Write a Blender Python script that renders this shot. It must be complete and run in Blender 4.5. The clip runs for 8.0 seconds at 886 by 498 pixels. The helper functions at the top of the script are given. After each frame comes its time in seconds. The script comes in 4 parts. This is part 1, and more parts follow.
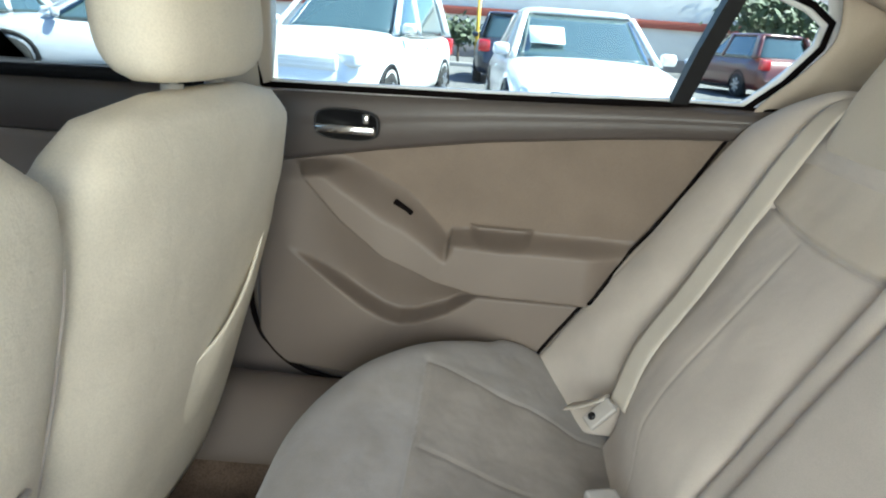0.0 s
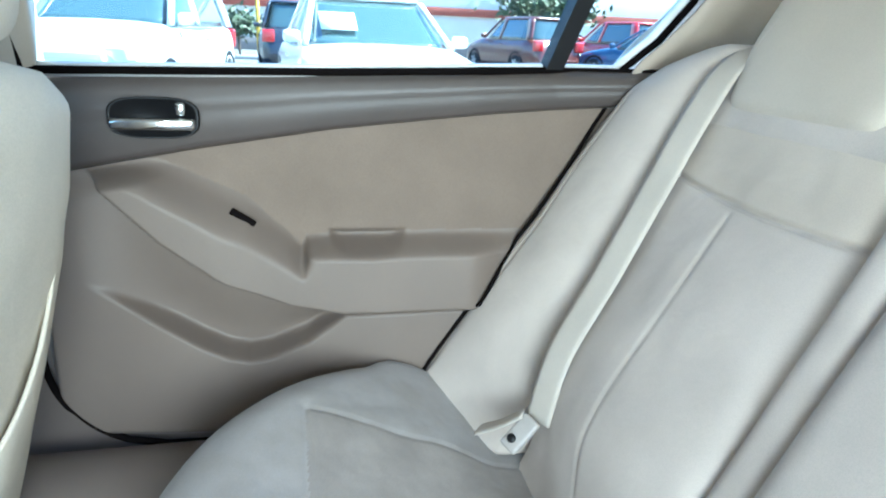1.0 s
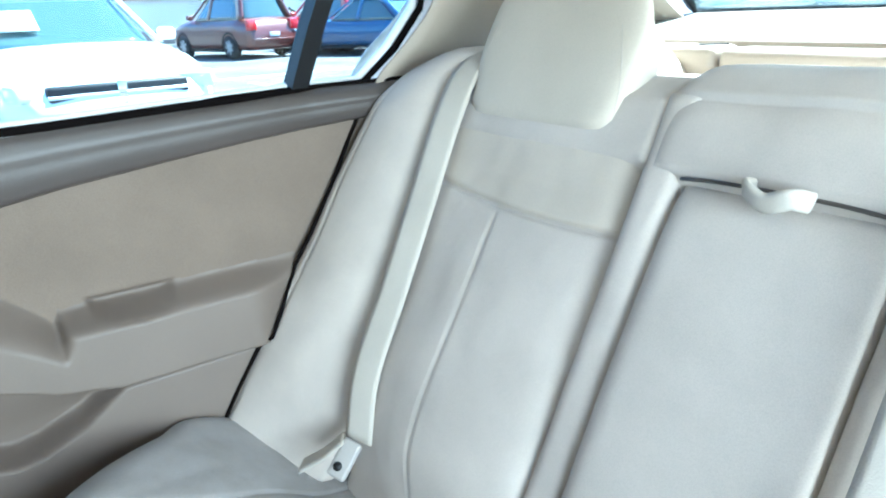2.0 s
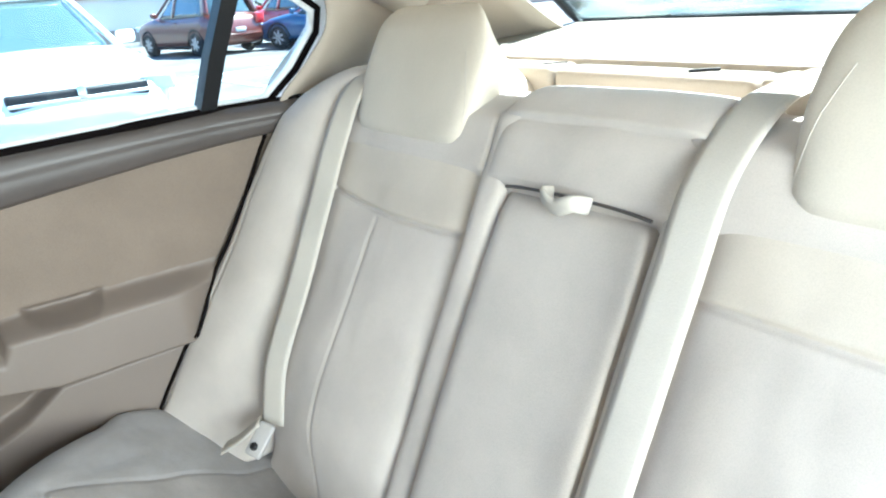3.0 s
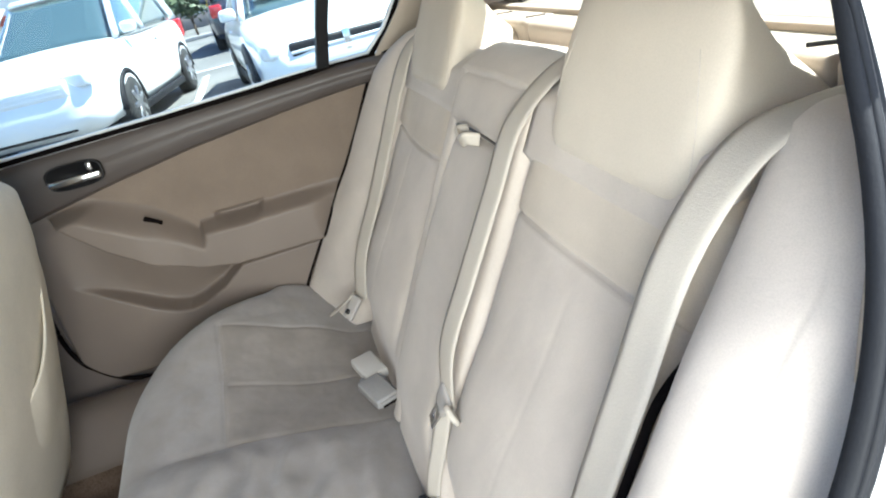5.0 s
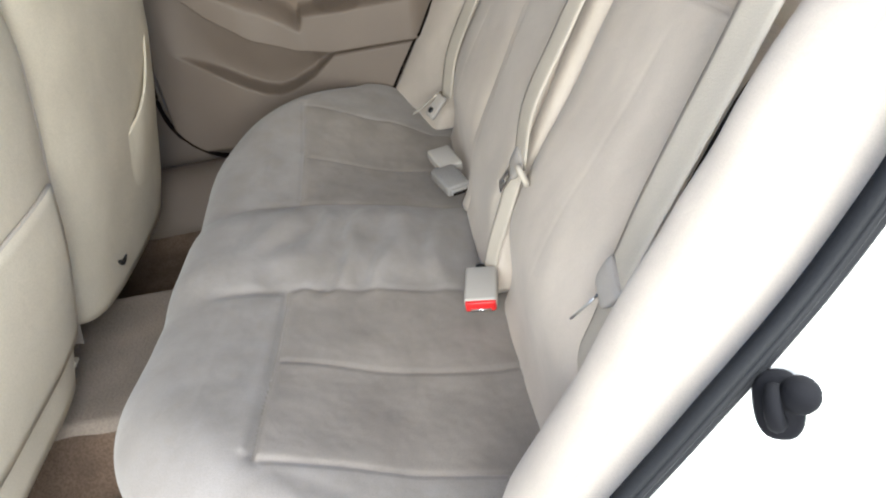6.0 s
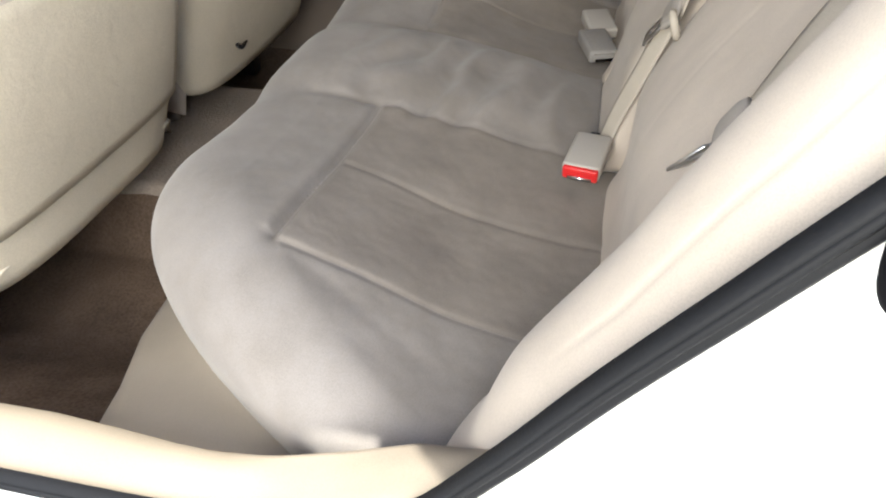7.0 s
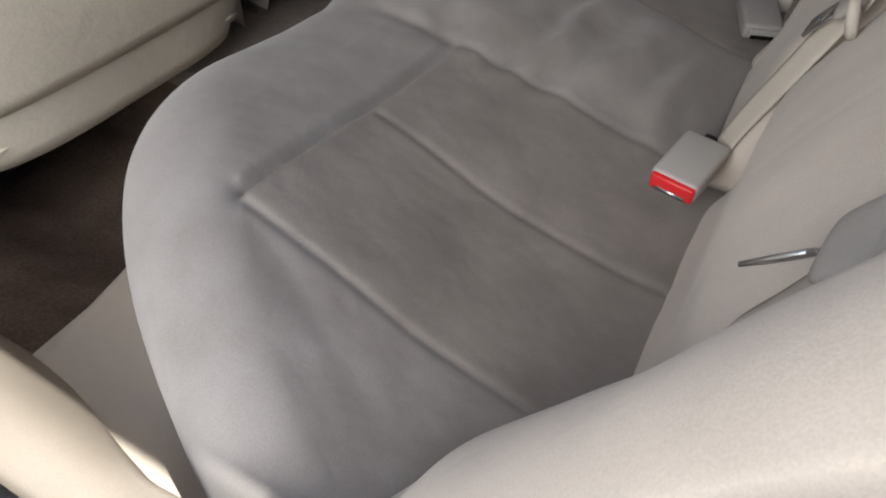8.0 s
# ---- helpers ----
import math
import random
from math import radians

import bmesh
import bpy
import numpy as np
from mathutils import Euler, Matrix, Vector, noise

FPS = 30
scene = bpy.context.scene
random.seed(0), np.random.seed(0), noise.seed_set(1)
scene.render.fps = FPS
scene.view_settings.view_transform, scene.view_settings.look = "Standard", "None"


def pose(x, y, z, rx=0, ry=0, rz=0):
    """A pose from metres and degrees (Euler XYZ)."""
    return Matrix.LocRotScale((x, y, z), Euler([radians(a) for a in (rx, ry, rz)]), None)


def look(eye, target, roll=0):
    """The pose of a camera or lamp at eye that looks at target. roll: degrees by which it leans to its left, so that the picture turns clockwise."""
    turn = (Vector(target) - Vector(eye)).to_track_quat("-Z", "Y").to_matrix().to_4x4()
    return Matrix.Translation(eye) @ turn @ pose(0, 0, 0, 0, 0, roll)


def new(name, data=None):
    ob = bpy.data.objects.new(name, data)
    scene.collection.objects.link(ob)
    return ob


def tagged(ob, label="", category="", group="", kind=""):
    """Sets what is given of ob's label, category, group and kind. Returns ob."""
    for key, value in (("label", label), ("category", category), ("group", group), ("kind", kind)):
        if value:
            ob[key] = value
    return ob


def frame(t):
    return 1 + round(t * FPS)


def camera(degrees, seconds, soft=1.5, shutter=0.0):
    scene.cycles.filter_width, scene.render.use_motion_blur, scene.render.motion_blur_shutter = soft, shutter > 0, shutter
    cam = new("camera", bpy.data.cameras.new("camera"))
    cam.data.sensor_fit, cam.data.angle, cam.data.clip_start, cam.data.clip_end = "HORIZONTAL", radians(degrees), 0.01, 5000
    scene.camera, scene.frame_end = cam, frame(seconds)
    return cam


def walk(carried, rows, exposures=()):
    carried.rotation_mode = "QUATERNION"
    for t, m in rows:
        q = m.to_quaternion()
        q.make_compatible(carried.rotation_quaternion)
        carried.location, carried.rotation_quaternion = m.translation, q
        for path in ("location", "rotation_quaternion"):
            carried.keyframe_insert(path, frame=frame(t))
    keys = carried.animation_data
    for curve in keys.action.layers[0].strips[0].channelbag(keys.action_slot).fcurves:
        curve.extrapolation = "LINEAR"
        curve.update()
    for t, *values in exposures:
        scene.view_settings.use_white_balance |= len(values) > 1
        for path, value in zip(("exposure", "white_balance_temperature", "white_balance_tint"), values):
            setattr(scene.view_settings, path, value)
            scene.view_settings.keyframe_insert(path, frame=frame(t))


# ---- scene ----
cam = camera(66.8, 8.0, soft=2.1)
PATH = [
    (0, (-0.536, 0.57, 1.042), (1.364, 0.684, 0.428), 4.3),
    (0.5, (-0.366, 0.602, 0.992), (1.534, 0.426, 0.393), 4.4),
    (1, (-0.323, 0.661, 0.995), (1.529, 0.211, 0.388), 2.6),
    (1.5, (-0.288, 0.701, 1.01), (1.406, -0.167, 0.395), -0.5),
    (2, (-0.288, 0.684, 1.059), (1.251, -0.4, 0.383), -2.3),
    (2.2, (-0.297, 0.698, 1.053), (1.205, -0.453, 0.407), -3.0),
    (3.3, (-0.581, 0.571, 1.133), (0.934, -0.489, 0.371), -5.9),
    (3.5, (-0.674, 0.517, 1.143), (0.915, -0.427, 0.378), -8.0),
    (4, (-0.785, 0.421, 1.177), (0.965, -0.241, 0.470), -11.6),
    (4.2, (-0.803, 0.376, 1.186), (0.997, -0.151, 0.492), -12.9),
    (5.3, (-0.953, 0.393, 1.124), (0.829, 0.143, 0.25), -13.3),
    (5.5, (-0.975, 0.42, 1.098), (0.774, 0.232, 0.146), -11.8),
    (6, (-0.978, 0.424, 1.007), (0.708, 0.385, -0.069), -9.4),
    (6.5, (-0.966, 0.419, 0.93), (0.654, 0.504, -0.238), -6.6),
    (7, (-0.938, 0.372, 0.868), (0.575, 0.729, -0.389), -1.4),
    (7.2, (-0.915, 0.346, 0.846), (0.536, 0.781, -0.46), 1.6),
    (7.5, (-0.867, 0.314, 0.803), (0.532, 0.815, -0.535), 3.3),
    (7.7, (-0.833, 0.311, 0.793), (0.516, 0.86, -0.579), 2.1),
    (7.9, (-0.78, 0.325, 0.808), (0.496, 0.933, -0.608), 1.2),
    (8, (-0.753, 0.331, 0.822), (0.491, 0.968, -0.609), 2.8),
]
walk(cam, [(t, look(eye, target, roll)) for t, eye, target, roll in PATH],
     exposures=[(0, 2.12, 5100, 2), (0.5, 2.47, 4750, 0), (1, 2.85, 4420, -2), (1.5, 2.98, 4300, -3), (2.2, 2.96, 4270, -3), (3.5, 2.8, 4950, 4),
                (4.2, 2.45, 5000, 5), (5.5, 2.13, 5150, 7), (6.5, 1.96, 5400, 8), (7, 1.70, 5550, 9), (7.5, 1.30, 5450, 8), (8, 1.09, 5350, 12)])

# ---------------------------------------------------------------- light
SUN = Vector((-0.015, -0.52, 0.853)).normalized()
GROUND = -0.12
world = bpy.data.worlds.new("world")
scene.world = world
world.use_nodes = True
wn = world.node_tree
sky = wn.nodes.new("ShaderNodeTexSky")
sky.sky_type, sky.sun_disc = "NISHITA", False
sky.sun_elevation = math.asin(SUN.z)
sky.sun_rotation = math.atan2(SUN.x, SUN.y)
wn.links.new(sky.outputs[0], wn.nodes["Background"].inputs[0])
wn.nodes["Background"].inputs[1].default_value = 0.078
sun = new("sun", bpy.data.lights.new("sun", "SUN"))
sun.data.energy, sun.data.angle, sun.data.color = 5.0, radians(0.6), (1.0, 0.87, 0.66)
sun.matrix_world = look(SUN * 10, (0, 0, 0))

# daylight that comes in by the open door
glow = new("doorway_daylight", bpy.data.lights.new("doorway_daylight", "AREA"))
glow.data.shape, glow.data.size, glow.data.size_y = "RECTANGLE", 0.9, 0.95
glow.data.energy, glow.data.color = 13.0, (1.0, 0.85, 0.62)
glow.matrix_world = look((-1.52, 0.54, 1.0), (0.0, 0.45, 0.72))


# ---------------------------------------------------------------- materials
def material(name, color, rough=0.6, metal=0.0, var=0.12, scale=6.0, grain=300.0, bump=0.15, spec=0.5, coat=0.0, stain=None, crumple=0.0, sheen=0.0):
    """A surface with variation at two scales and a fine relief."""
    m = bpy.data.materials.new(name)
    m.use_nodes = True
    n, l = m.node_tree.nodes, m.node_tree.links
    b = n["Principled BSDF"]
    b.inputs["Roughness"].default_value, b.inputs["Metallic"].default_value = rough, metal
    b.inputs["Specular IOR Level"].default_value = spec
    b.inputs["Coat Weight"].default_value = coat
    b.inputs["Sheen Weight"].default_value, b.inputs["Sheen Roughness"].default_value = sheen, 0.5
    co = n.new("ShaderNodeTexCoord").outputs["Object"]
    big, fine = n.new("ShaderNodeTexNoise"), n.new("ShaderNodeTexNoise")
    big.inputs["Scale"].default_value, big.inputs["Detail"].default_value = scale, 5
    fine.inputs["Scale"].default_value, fine.inputs["Detail"].default_value = grain, 3
    for t in (big, fine):
        l.new(co, t.inputs["Vector"])
    ramp = n.new("ShaderNodeValToRGB")
    ramp.color_ramp.elements[0].position, ramp.color_ramp.elements[1].position = 0.3, 0.7
    dark = stain or tuple(c * (1 - var) for c in color)
    ramp.color_ramp.elements[0].color = (*dark, 1)
    ramp.color_ramp.elements[1].color = (*[min(1, c * (1 + var * 0.5)) for c in color], 1)
    l.new(big.outputs[0], ramp.inputs[0])
    mix = n.new("ShaderNodeMix")
    mix.data_type, mix.blend_type = "RGBA", "MULTIPLY"
    mix.inputs[0].default_value = min(1.0, var * 2)
    l.new(ramp.outputs[0], mix.inputs[6])
    speck = n.new("ShaderNodeValToRGB")
    speck.color_ramp.elements[0].position, speck.color_ramp.elements[1].position = 0.35, 0.6
    speck.color_ramp.elements[0].color = (0.6, 0.6, 0.6, 1)
    l.new(fine.outputs[0], speck.inputs[0])
    l.new(speck.outputs[0], mix.inputs[7])
    l.new(mix.outputs[2], b.inputs["Base Color"])
    if bump:
        bp = n.new("ShaderNodeBump")
        bp.inputs["Strength"].default_value, bp.inputs["Distance"].default_value = bump, 0.002
        src = fine.outputs[0]
        l.new(src, bp.inputs["Height"])
        out = bp
        if crumple:
            soft, cr = n.new("ShaderNodeTexNoise"), n.new("ShaderNodeBump")
            soft.inputs["Scale"].default_value, soft.inputs["Detail"].default_value, soft.inputs["Distortion"].default_value = 26, 3, 0.6
            l.new(co, soft.inputs["Vector"])
            cr.inputs["Strength"].default_value, cr.inputs["Distance"].default_value = crumple, 0.012
            l.new(soft.outputs[0], cr.inputs["Height"])
            l.new(bp.outputs[0], cr.inputs["Normal"])
            out = cr
        l.new(out.outputs[0], b.inputs["Normal"])
    return m


def glass(name, color, mix_gloss=0.08, rough=0.0):
    m = bpy.data.materials.new(name)
    m.use_nodes = True
    n, l = m.node_tree.nodes, m.node_tree.links
    n.remove(n["Principled BSDF"])
    tr, gl, mx, fr = (n.new("ShaderNode" + k) for k in ("BsdfTransparent", "BsdfGlossy", "MixShader", "Fresnel"))
    tr.inputs[0].default_value = (*color, 1)
    gl.inputs["Roughness"].default_value = rough
    fr.inputs[0].default_value = 1.45
    l.new(fr.outputs[0], mx.inputs[0])
    l.new(tr.outputs[0], mx.inputs[1])
    l.new(gl.outputs[0], mx.inputs[2])
    l.new(mx.outputs[0], n["Material Output"].inputs[0])
    return m


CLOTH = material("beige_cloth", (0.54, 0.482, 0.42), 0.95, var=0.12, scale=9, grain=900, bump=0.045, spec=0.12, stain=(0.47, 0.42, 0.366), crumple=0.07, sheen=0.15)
# Cushion cloths darker than the backrest: shade on the upward face put into colour.
CLOTH_C = material("shaded_grey_seat_cloth", (0.288, 0.268, 0.256), 0.95, var=0.15, scale=14, grain=800, bump=0.08, spec=0.1, stain=(0.242, 0.221, 0.204), crumple=0.09, sheen=0.25)
CLOTH_I = material("shaded_taupe_insert_cloth", (0.272, 0.246, 0.223), 0.95, var=0.16, scale=13, grain=800, bump=0.08, spec=0.1, stain=(0.228, 0.204, 0.184), crumple=0.09, sheen=0.15)
CLOTH_Y = material("cream_yoke_cloth", (0.55, 0.485, 0.40), 0.95, var=0.10, scale=9, grain=800, bump=0.09, spec=0.12, crumple=0.07, sheen=0.12)
CLOTH_B = material("beige_cloth_insert", (0.51, 0.458, 0.40), 0.95, var=0.12, scale=9, grain=800, bump=0.09, spec=0.12, crumple=0.07, sheen=0.15)
LEATHER = material("cream_cloth", (0.56, 0.50, 0.41), 0.9, var=0.08, scale=7, grain=700, bump=0.09, spec=0.15, crumple=0.06, sheen=0.1)
SEATSHELL = material("pale_cream_cloth", (0.66, 0.60, 0.485), 0.85, var=0.10, scale=7, grain=420, bump=0.16, spec=0.2, crumple=0.12)
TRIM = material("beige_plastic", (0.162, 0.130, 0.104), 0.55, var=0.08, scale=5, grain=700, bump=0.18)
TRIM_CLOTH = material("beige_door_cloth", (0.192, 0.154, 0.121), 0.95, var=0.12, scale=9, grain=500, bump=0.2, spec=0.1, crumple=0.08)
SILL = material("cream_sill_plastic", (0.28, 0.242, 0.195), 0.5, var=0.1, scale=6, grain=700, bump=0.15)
PILLAR = material("pale_beige_plastic", (0.36, 0.305, 0.24), 0.6, var=0.07, scale=4, grain=500, bump=0.15)
TAUPE = material("dark_taupe_plastic", (0.075, 0.062, 0.055), 0.42, var=0.12, scale=6, grain=800, bump=0.2)
CARPET = material("brown_carpet", (0.16, 0.115, 0.084), 1.0, var=0.35, scale=12, grain=240, bump=0.9, spec=0.1, stain=(0.10, 0.073, 0.055))
TUNNEL = material("grey_beige_carpet", (0.27, 0.23, 0.195), 1.0, var=0.2, scale=9, grain=240, bump=0.8, spec=0.1)
RUBBER = material("dark_rubber", (0.007, 0.0078, 0.0105), 0.7, var=0.15, scale=12, grain=400, bump=0.15, spec=0.25)
CAVITY = material("dark_cavity", (0.006, 0.005, 0.005), 1.0, var=0.1, bump=0.0, spec=0.0)
BLACK = material("black_plastic", (0.008, 0.008, 0.009), 0.5, var=0.1, grain=500, bump=0.1, spec=0.35)
CHROME = material("chrome", (0.75, 0.75, 0.75), 0.12, 1.0, var=0.04, bump=0.0)
STEEL = material("steel", (0.55, 0.55, 0.55), 0.28, 1.0, var=0.08, bump=0.05)
WEB = material("belt_webbing", (0.46, 0.42, 0.36), 0.85, var=0.08, scale=10, grain=700, bump=0.2, spec=0.2)
PLASTIC = material("light_grey_plastic", (0.42, 0.40, 0.37), 0.5, var=0.06, grain=500, bump=0.08)
DULL = material("dull_black_rubber", (0.004, 0.0042, 0.006), 0.85, var=0.1, grain=400, bump=0.1, spec=0.12)
TONGUE = material("grey_beige_plastic", (0.36, 0.335, 0.31), 0.5, var=0.06, grain=500, bump=0.08)
RED = material("red_button", (0.62, 0.02, 0.02), 0.4, var=0.05, bump=0.0)
PAINT = material("white_car_paint", (0.80, 0.80, 0.79), 0.3, var=0.03, bump=0.0, coat=0.6)
HEADLINER = material("headliner_cloth", (0.50, 0.45, 0.375), 0.95, var=0.06, scale=5, grain=500, bump=0.3, spec=0.1)
WINDOW = glass("clear_window_glass", (0.93, 0.97, 0.96))
REARGLASS = glass("rear_window_glass", (0.60, 0.69, 0.70))
SHELF = material("shelf_cloth", (0.25, 0.228, 0.19), 0.95, var=0.12, scale=6, grain=400, bump=0.3, spec=0.1)


def streaks(m):
    """Slanting streaks, a thin pale film over the pane."""
    n, l = m.node_tree.nodes, m.node_tree.links
    co, mp, nz, rp = (n.new("ShaderNode" + k) for k in ("TexCoord", "Mapping", "TexNoise", "ValToRGB"))
    mp.inputs["Rotation"].default_value = (0, 0, radians(38))
    mp.inputs["Scale"].default_value = (4, 55, 8)
    nz.inputs["Scale"].default_value, nz.inputs["Detail"].default_value = 1.3, 4
    rp.color_ramp.elements[0].position, rp.color_ramp.elements[1].position = 0.42, 0.66
    rp.color_ramp.elements[1].color = (0.22, 0.22, 0.22, 1)
    film, mx = n.new("ShaderNodeBsdfDiffuse"), n.new("ShaderNodeMixShader")
    film.inputs[0].default_value = (0.7, 0.74, 0.74, 1)
    last = n["Material Output"].inputs[0].links[0].from_socket
    l.new(co.outputs["Object"], mp.inputs[0])
    l.new(mp.outputs[0], nz.inputs["Vector"])
    l.new(nz.outputs[0], rp.inputs[0])
    l.new(rp.outputs[0], mx.inputs[0])
    l.new(last, mx.inputs[1])
    l.new(film.outputs[0], mx.inputs[2])
    l.new(mx.outputs[0], n["Material Output"].inputs[0])


streaks(REARGLASS)
ASPHALT = material("sunlit_asphalt", (0.16, 0.157, 0.152), 0.95, var=0.3, scale=0.6, grain=60, bump=0.6, spec=0.2)


# ---------------------------------------------------------------- mesh helpers
def finish(bm, mat, smooth=True):
    me = bpy.data.meshes.new("mesh")
    bmesh.ops.recalc_face_normals(bm, faces=bm.faces[:])
    for f in bm.faces:
        f.smooth = smooth
    bm.to_mesh(me)
    bm.free()
    me.materials.append(mat)
    return me


def part(name, bm, mat, parent=None, label="", smooth=True, thick=0.0):
    """One mesh object, under a thing or a part if parent is given."""
    ob = new(name, finish(bm, mat, smooth))
    if parent:
        ob.parent = parent
    if label:
        tagged(ob, label)
    if thick:
        s = ob.modifiers.new("thickness", "SOLIDIFY")
        s.thickness, s.offset = thick, -1
    return ob


def second(ob, mat, test):
    """A second cloth on the faces whose middle passes the test."""
    ob.data.materials.append(mat)
    for f in ob.data.polygons:
        if test(f.center):
            f.material_index = 1
    return ob


def thing(name, label, category, group="", kind="", at=(0, 0, 0)):
    e = new(name)
    e.location = at
    e.empty_display_size = 0.05
    return tagged(e, label, category, group, kind)


def lerp(table, t):
    """Piecewise-linear value of a table of (t, value) pairs."""
    if t <= table[0][0]:
        return table[0][1]
    for (a, p), (b, q) in zip(table, table[1:]):
        if t <= b:
            k = (t - a) / (b - a)
            return p + (q - p) * k
    return table[-1][1]


def smooth(a, b, t):
    k = max(0.0, min(1.0, (t - a) / (b - a)))
    return k * k * (3 - 2 * k)


def spline(pts, per=8):
    """A Catmull-Rom line through points."""
    pts = [Vector(p) for p in pts]
    ext = [pts[0] * 2 - pts[1]] + pts + [pts[-1] * 2 - pts[-2]]
    out = []
    for i in range(1, len(ext) - 2):
        p0, p1, p2, p3 = ext[i - 1:i + 3]
        for j in range(per):
            t = j / per
            out.append(0.5 * ((2 * p1) + (p2 - p0) * t + (2 * p0 - 5 * p1 + 4 * p2 - p3) * t * t + (3 * p1 - p0 - 3 * p2 + p3) * t ** 3))
    return out + [pts[-1]]


def grid(fn, nu, nv, bm=None, close_u=False):
    """A sheet of quads from fn(u, v); returns the bmesh and its rows of vertices."""
    bm = bm or bmesh.new()
    cols = nu if close_u else nu + 1
    vs = [[bm.verts.new(fn(i / nu, j / nv)) for i in range(cols)] for j in range(nv + 1)]
    for j in range(nv):
        for i in range(nu):
            k = (i + 1) % cols
            bm.faces.new((vs[j][i], vs[j][k], vs[j + 1][k], vs[j + 1][i]))
    return bm, vs


def pad(fn, back, nu, nv):
    """A closed cushion: the front sheet fn(u, v) and a back sheet displaced by the vector back."""
    bm, a = grid(fn, nu, nv)
    back = Vector(back)
    b = [[bm.verts.new(v.co + back) for v in row] for row in (a[0], a[-1])]
    left = [bm.verts.new(r[0].co + back) for r in a[1:-1]]
    right = [bm.verts.new(r[-1].co + back) for r in a[1:-1]]
    lo, hi = b
    ring_a = a[0] + [r[-1] for r in a[1:-1]] + a[-1][::-1] + [r[0] for r in a[1:-1]][::-1]
    ring_b = lo + right + hi[::-1] + left[::-1]
    for i in range(len(ring_a)):
        k = (i + 1) % len(ring_a)
        bm.faces.new((ring_a[i], ring_a[k], ring_b[k], ring_b[i]))
    bm.faces.new(ring_b)
    return bm


def loft(rings, bm=None, caps=True, closed=True):
    """A skin over rings of points with equal counts."""
    bm = bm or bmesh.new()
    vs = [[bm.verts.new(p) for p in r] for r in rings]
    n = len(rings[0])
    for a, b in zip(vs, vs[1:]):
        for i in range(n if closed else n - 1):
            k = (i + 1) % n
            bm.faces.new((a[i], a[k], b[k], b[i]))
    if caps and closed:
        bm.faces.new(vs[0][::-1])
        bm.faces.new(vs[-1])
    return bm


def oval(cx, cy, z, hx, hy, p=3.0, n=28):
    """A rounded rectangle (superellipse) in the plane z."""
    out = []
    for i in range(n):
        a = 2 * math.pi * i / n
        c, s = math.cos(a), math.sin(a)
        out.append(Vector((cx + hx * math.copysign(abs(c) ** (2 / p), c), cy + hy * math.copysign(abs(s) ** (2 / p), s), z)))
    return out


def box(x0, y0, z0, x1, y1, z1, bevel=0.004, seg=2, bm=None):
    own = bmesh.new()
    bmesh.ops.create_cube(own, size=1)
    for v in own.verts:
        v.co = Vector(((x0 + x1) / 2 + v.co.x * (x1 - x0), (y0 + y1) / 2 + v.co.y * (y1 - y0), (z0 + z1) / 2 + v.co.z * (z1 - z0)))
    if bevel:
        bmesh.ops.bevel(own, geom=own.edges[:], offset=bevel, segments=seg, affect="EDGES", profile=0.5)
    if bm is None:
        return own
    me = bpy.data.meshes.new("tmp")
    own.to_mesh(me)
    own.free()
    bm.from_mesh(me)
    bpy.data.meshes.remove(me)
    return bm


def moved(bm, m):
    bmesh.ops.transform(bm, matrix=m, verts=bm.verts[:])
    return bm


def tube(pts, r, n=10, per=6, flat=1.0):
    """A round cord along a smooth line."""
    line = spline(pts, per) if per else [Vector(p) for p in pts]
    rings = []
    up = Vector((0, 0, 1))
    for i, p in enumerate(line):
        d = (line[min(i + 1, len(line) - 1)] - line[max(i - 1, 0)]).normalized()
        a = d.cross(up)
        a = a.normalized() if a.length > 1e-3 else Vector((1, 0, 0))
        b = d.cross(a).normalized()
        rings.append([p + (a * math.cos(2 * math.pi * k / n) + b * math.sin(2 * math.pi * k / n) * flat) * r for k in range(n)])
    return loft(rings)


def ribbon(pts, widths, width, thick=0.0016, per=8):
    """Flat webbing along a smooth line; widths: the way across at each point."""
    line, ways = spline(pts, per), spline(widths, per)
    rings = []
    for i, (p, w) in enumerate(zip(line, ways)):
        d = (line[min(i + 1, len(line) - 1)] - line[max(i - 1, 0)]).normalized()
        w = (w - d * w.dot(d)).normalized()
        nrm = d.cross(w).normalized()
        ring = []
        for k in range(7):
            x = k / 6 - 0.5
            ring.append(p + w * width * x + nrm * thick * (1 if 0 < k < 6 else 0.3))
        for k in range(6, -1, -1):
            x = k / 6 - 0.5
            ring.append(p + w * width * x - nrm * thick * (1 if 0 < k < 6 else 0.3))
        rings.append(ring)
    return loft(rings)


def groove(d, w):
    return math.exp(-(d / w) ** 2)


def crease(x, y, z, f=14.0):
    return noise.noise(Vector((x, y, z)) * f) * 0.6 + noise.noise(Vector((x, y, z)) * f * 2.7) * 0.25


def rim(u, p=8.0):
    """1 over the middle of a cushion, falling round to 0 at its edge; u from 0 to 1."""
    return max(0.0, 1 - abs(2 * u - 1) ** p) ** 0.5


# ---------------------------------------------------------------- rear bench
OUT = Vector((0, 0.894, 0.447))        # out of its face


def back_y(z):
    return 0.345 - 0.5 * (z - 0.43)


def on_back(x, z, out=0.0):
    return Vector((x, back_y(z), z)) + OUT * out


def front_edge(x):
    k = max(0.0, (abs(x) - 0.30) / 0.38)
    return 0.854 - (0.36 if x < 0 else 0.29) * k ** (2.35 if x < 0 else 2.2)


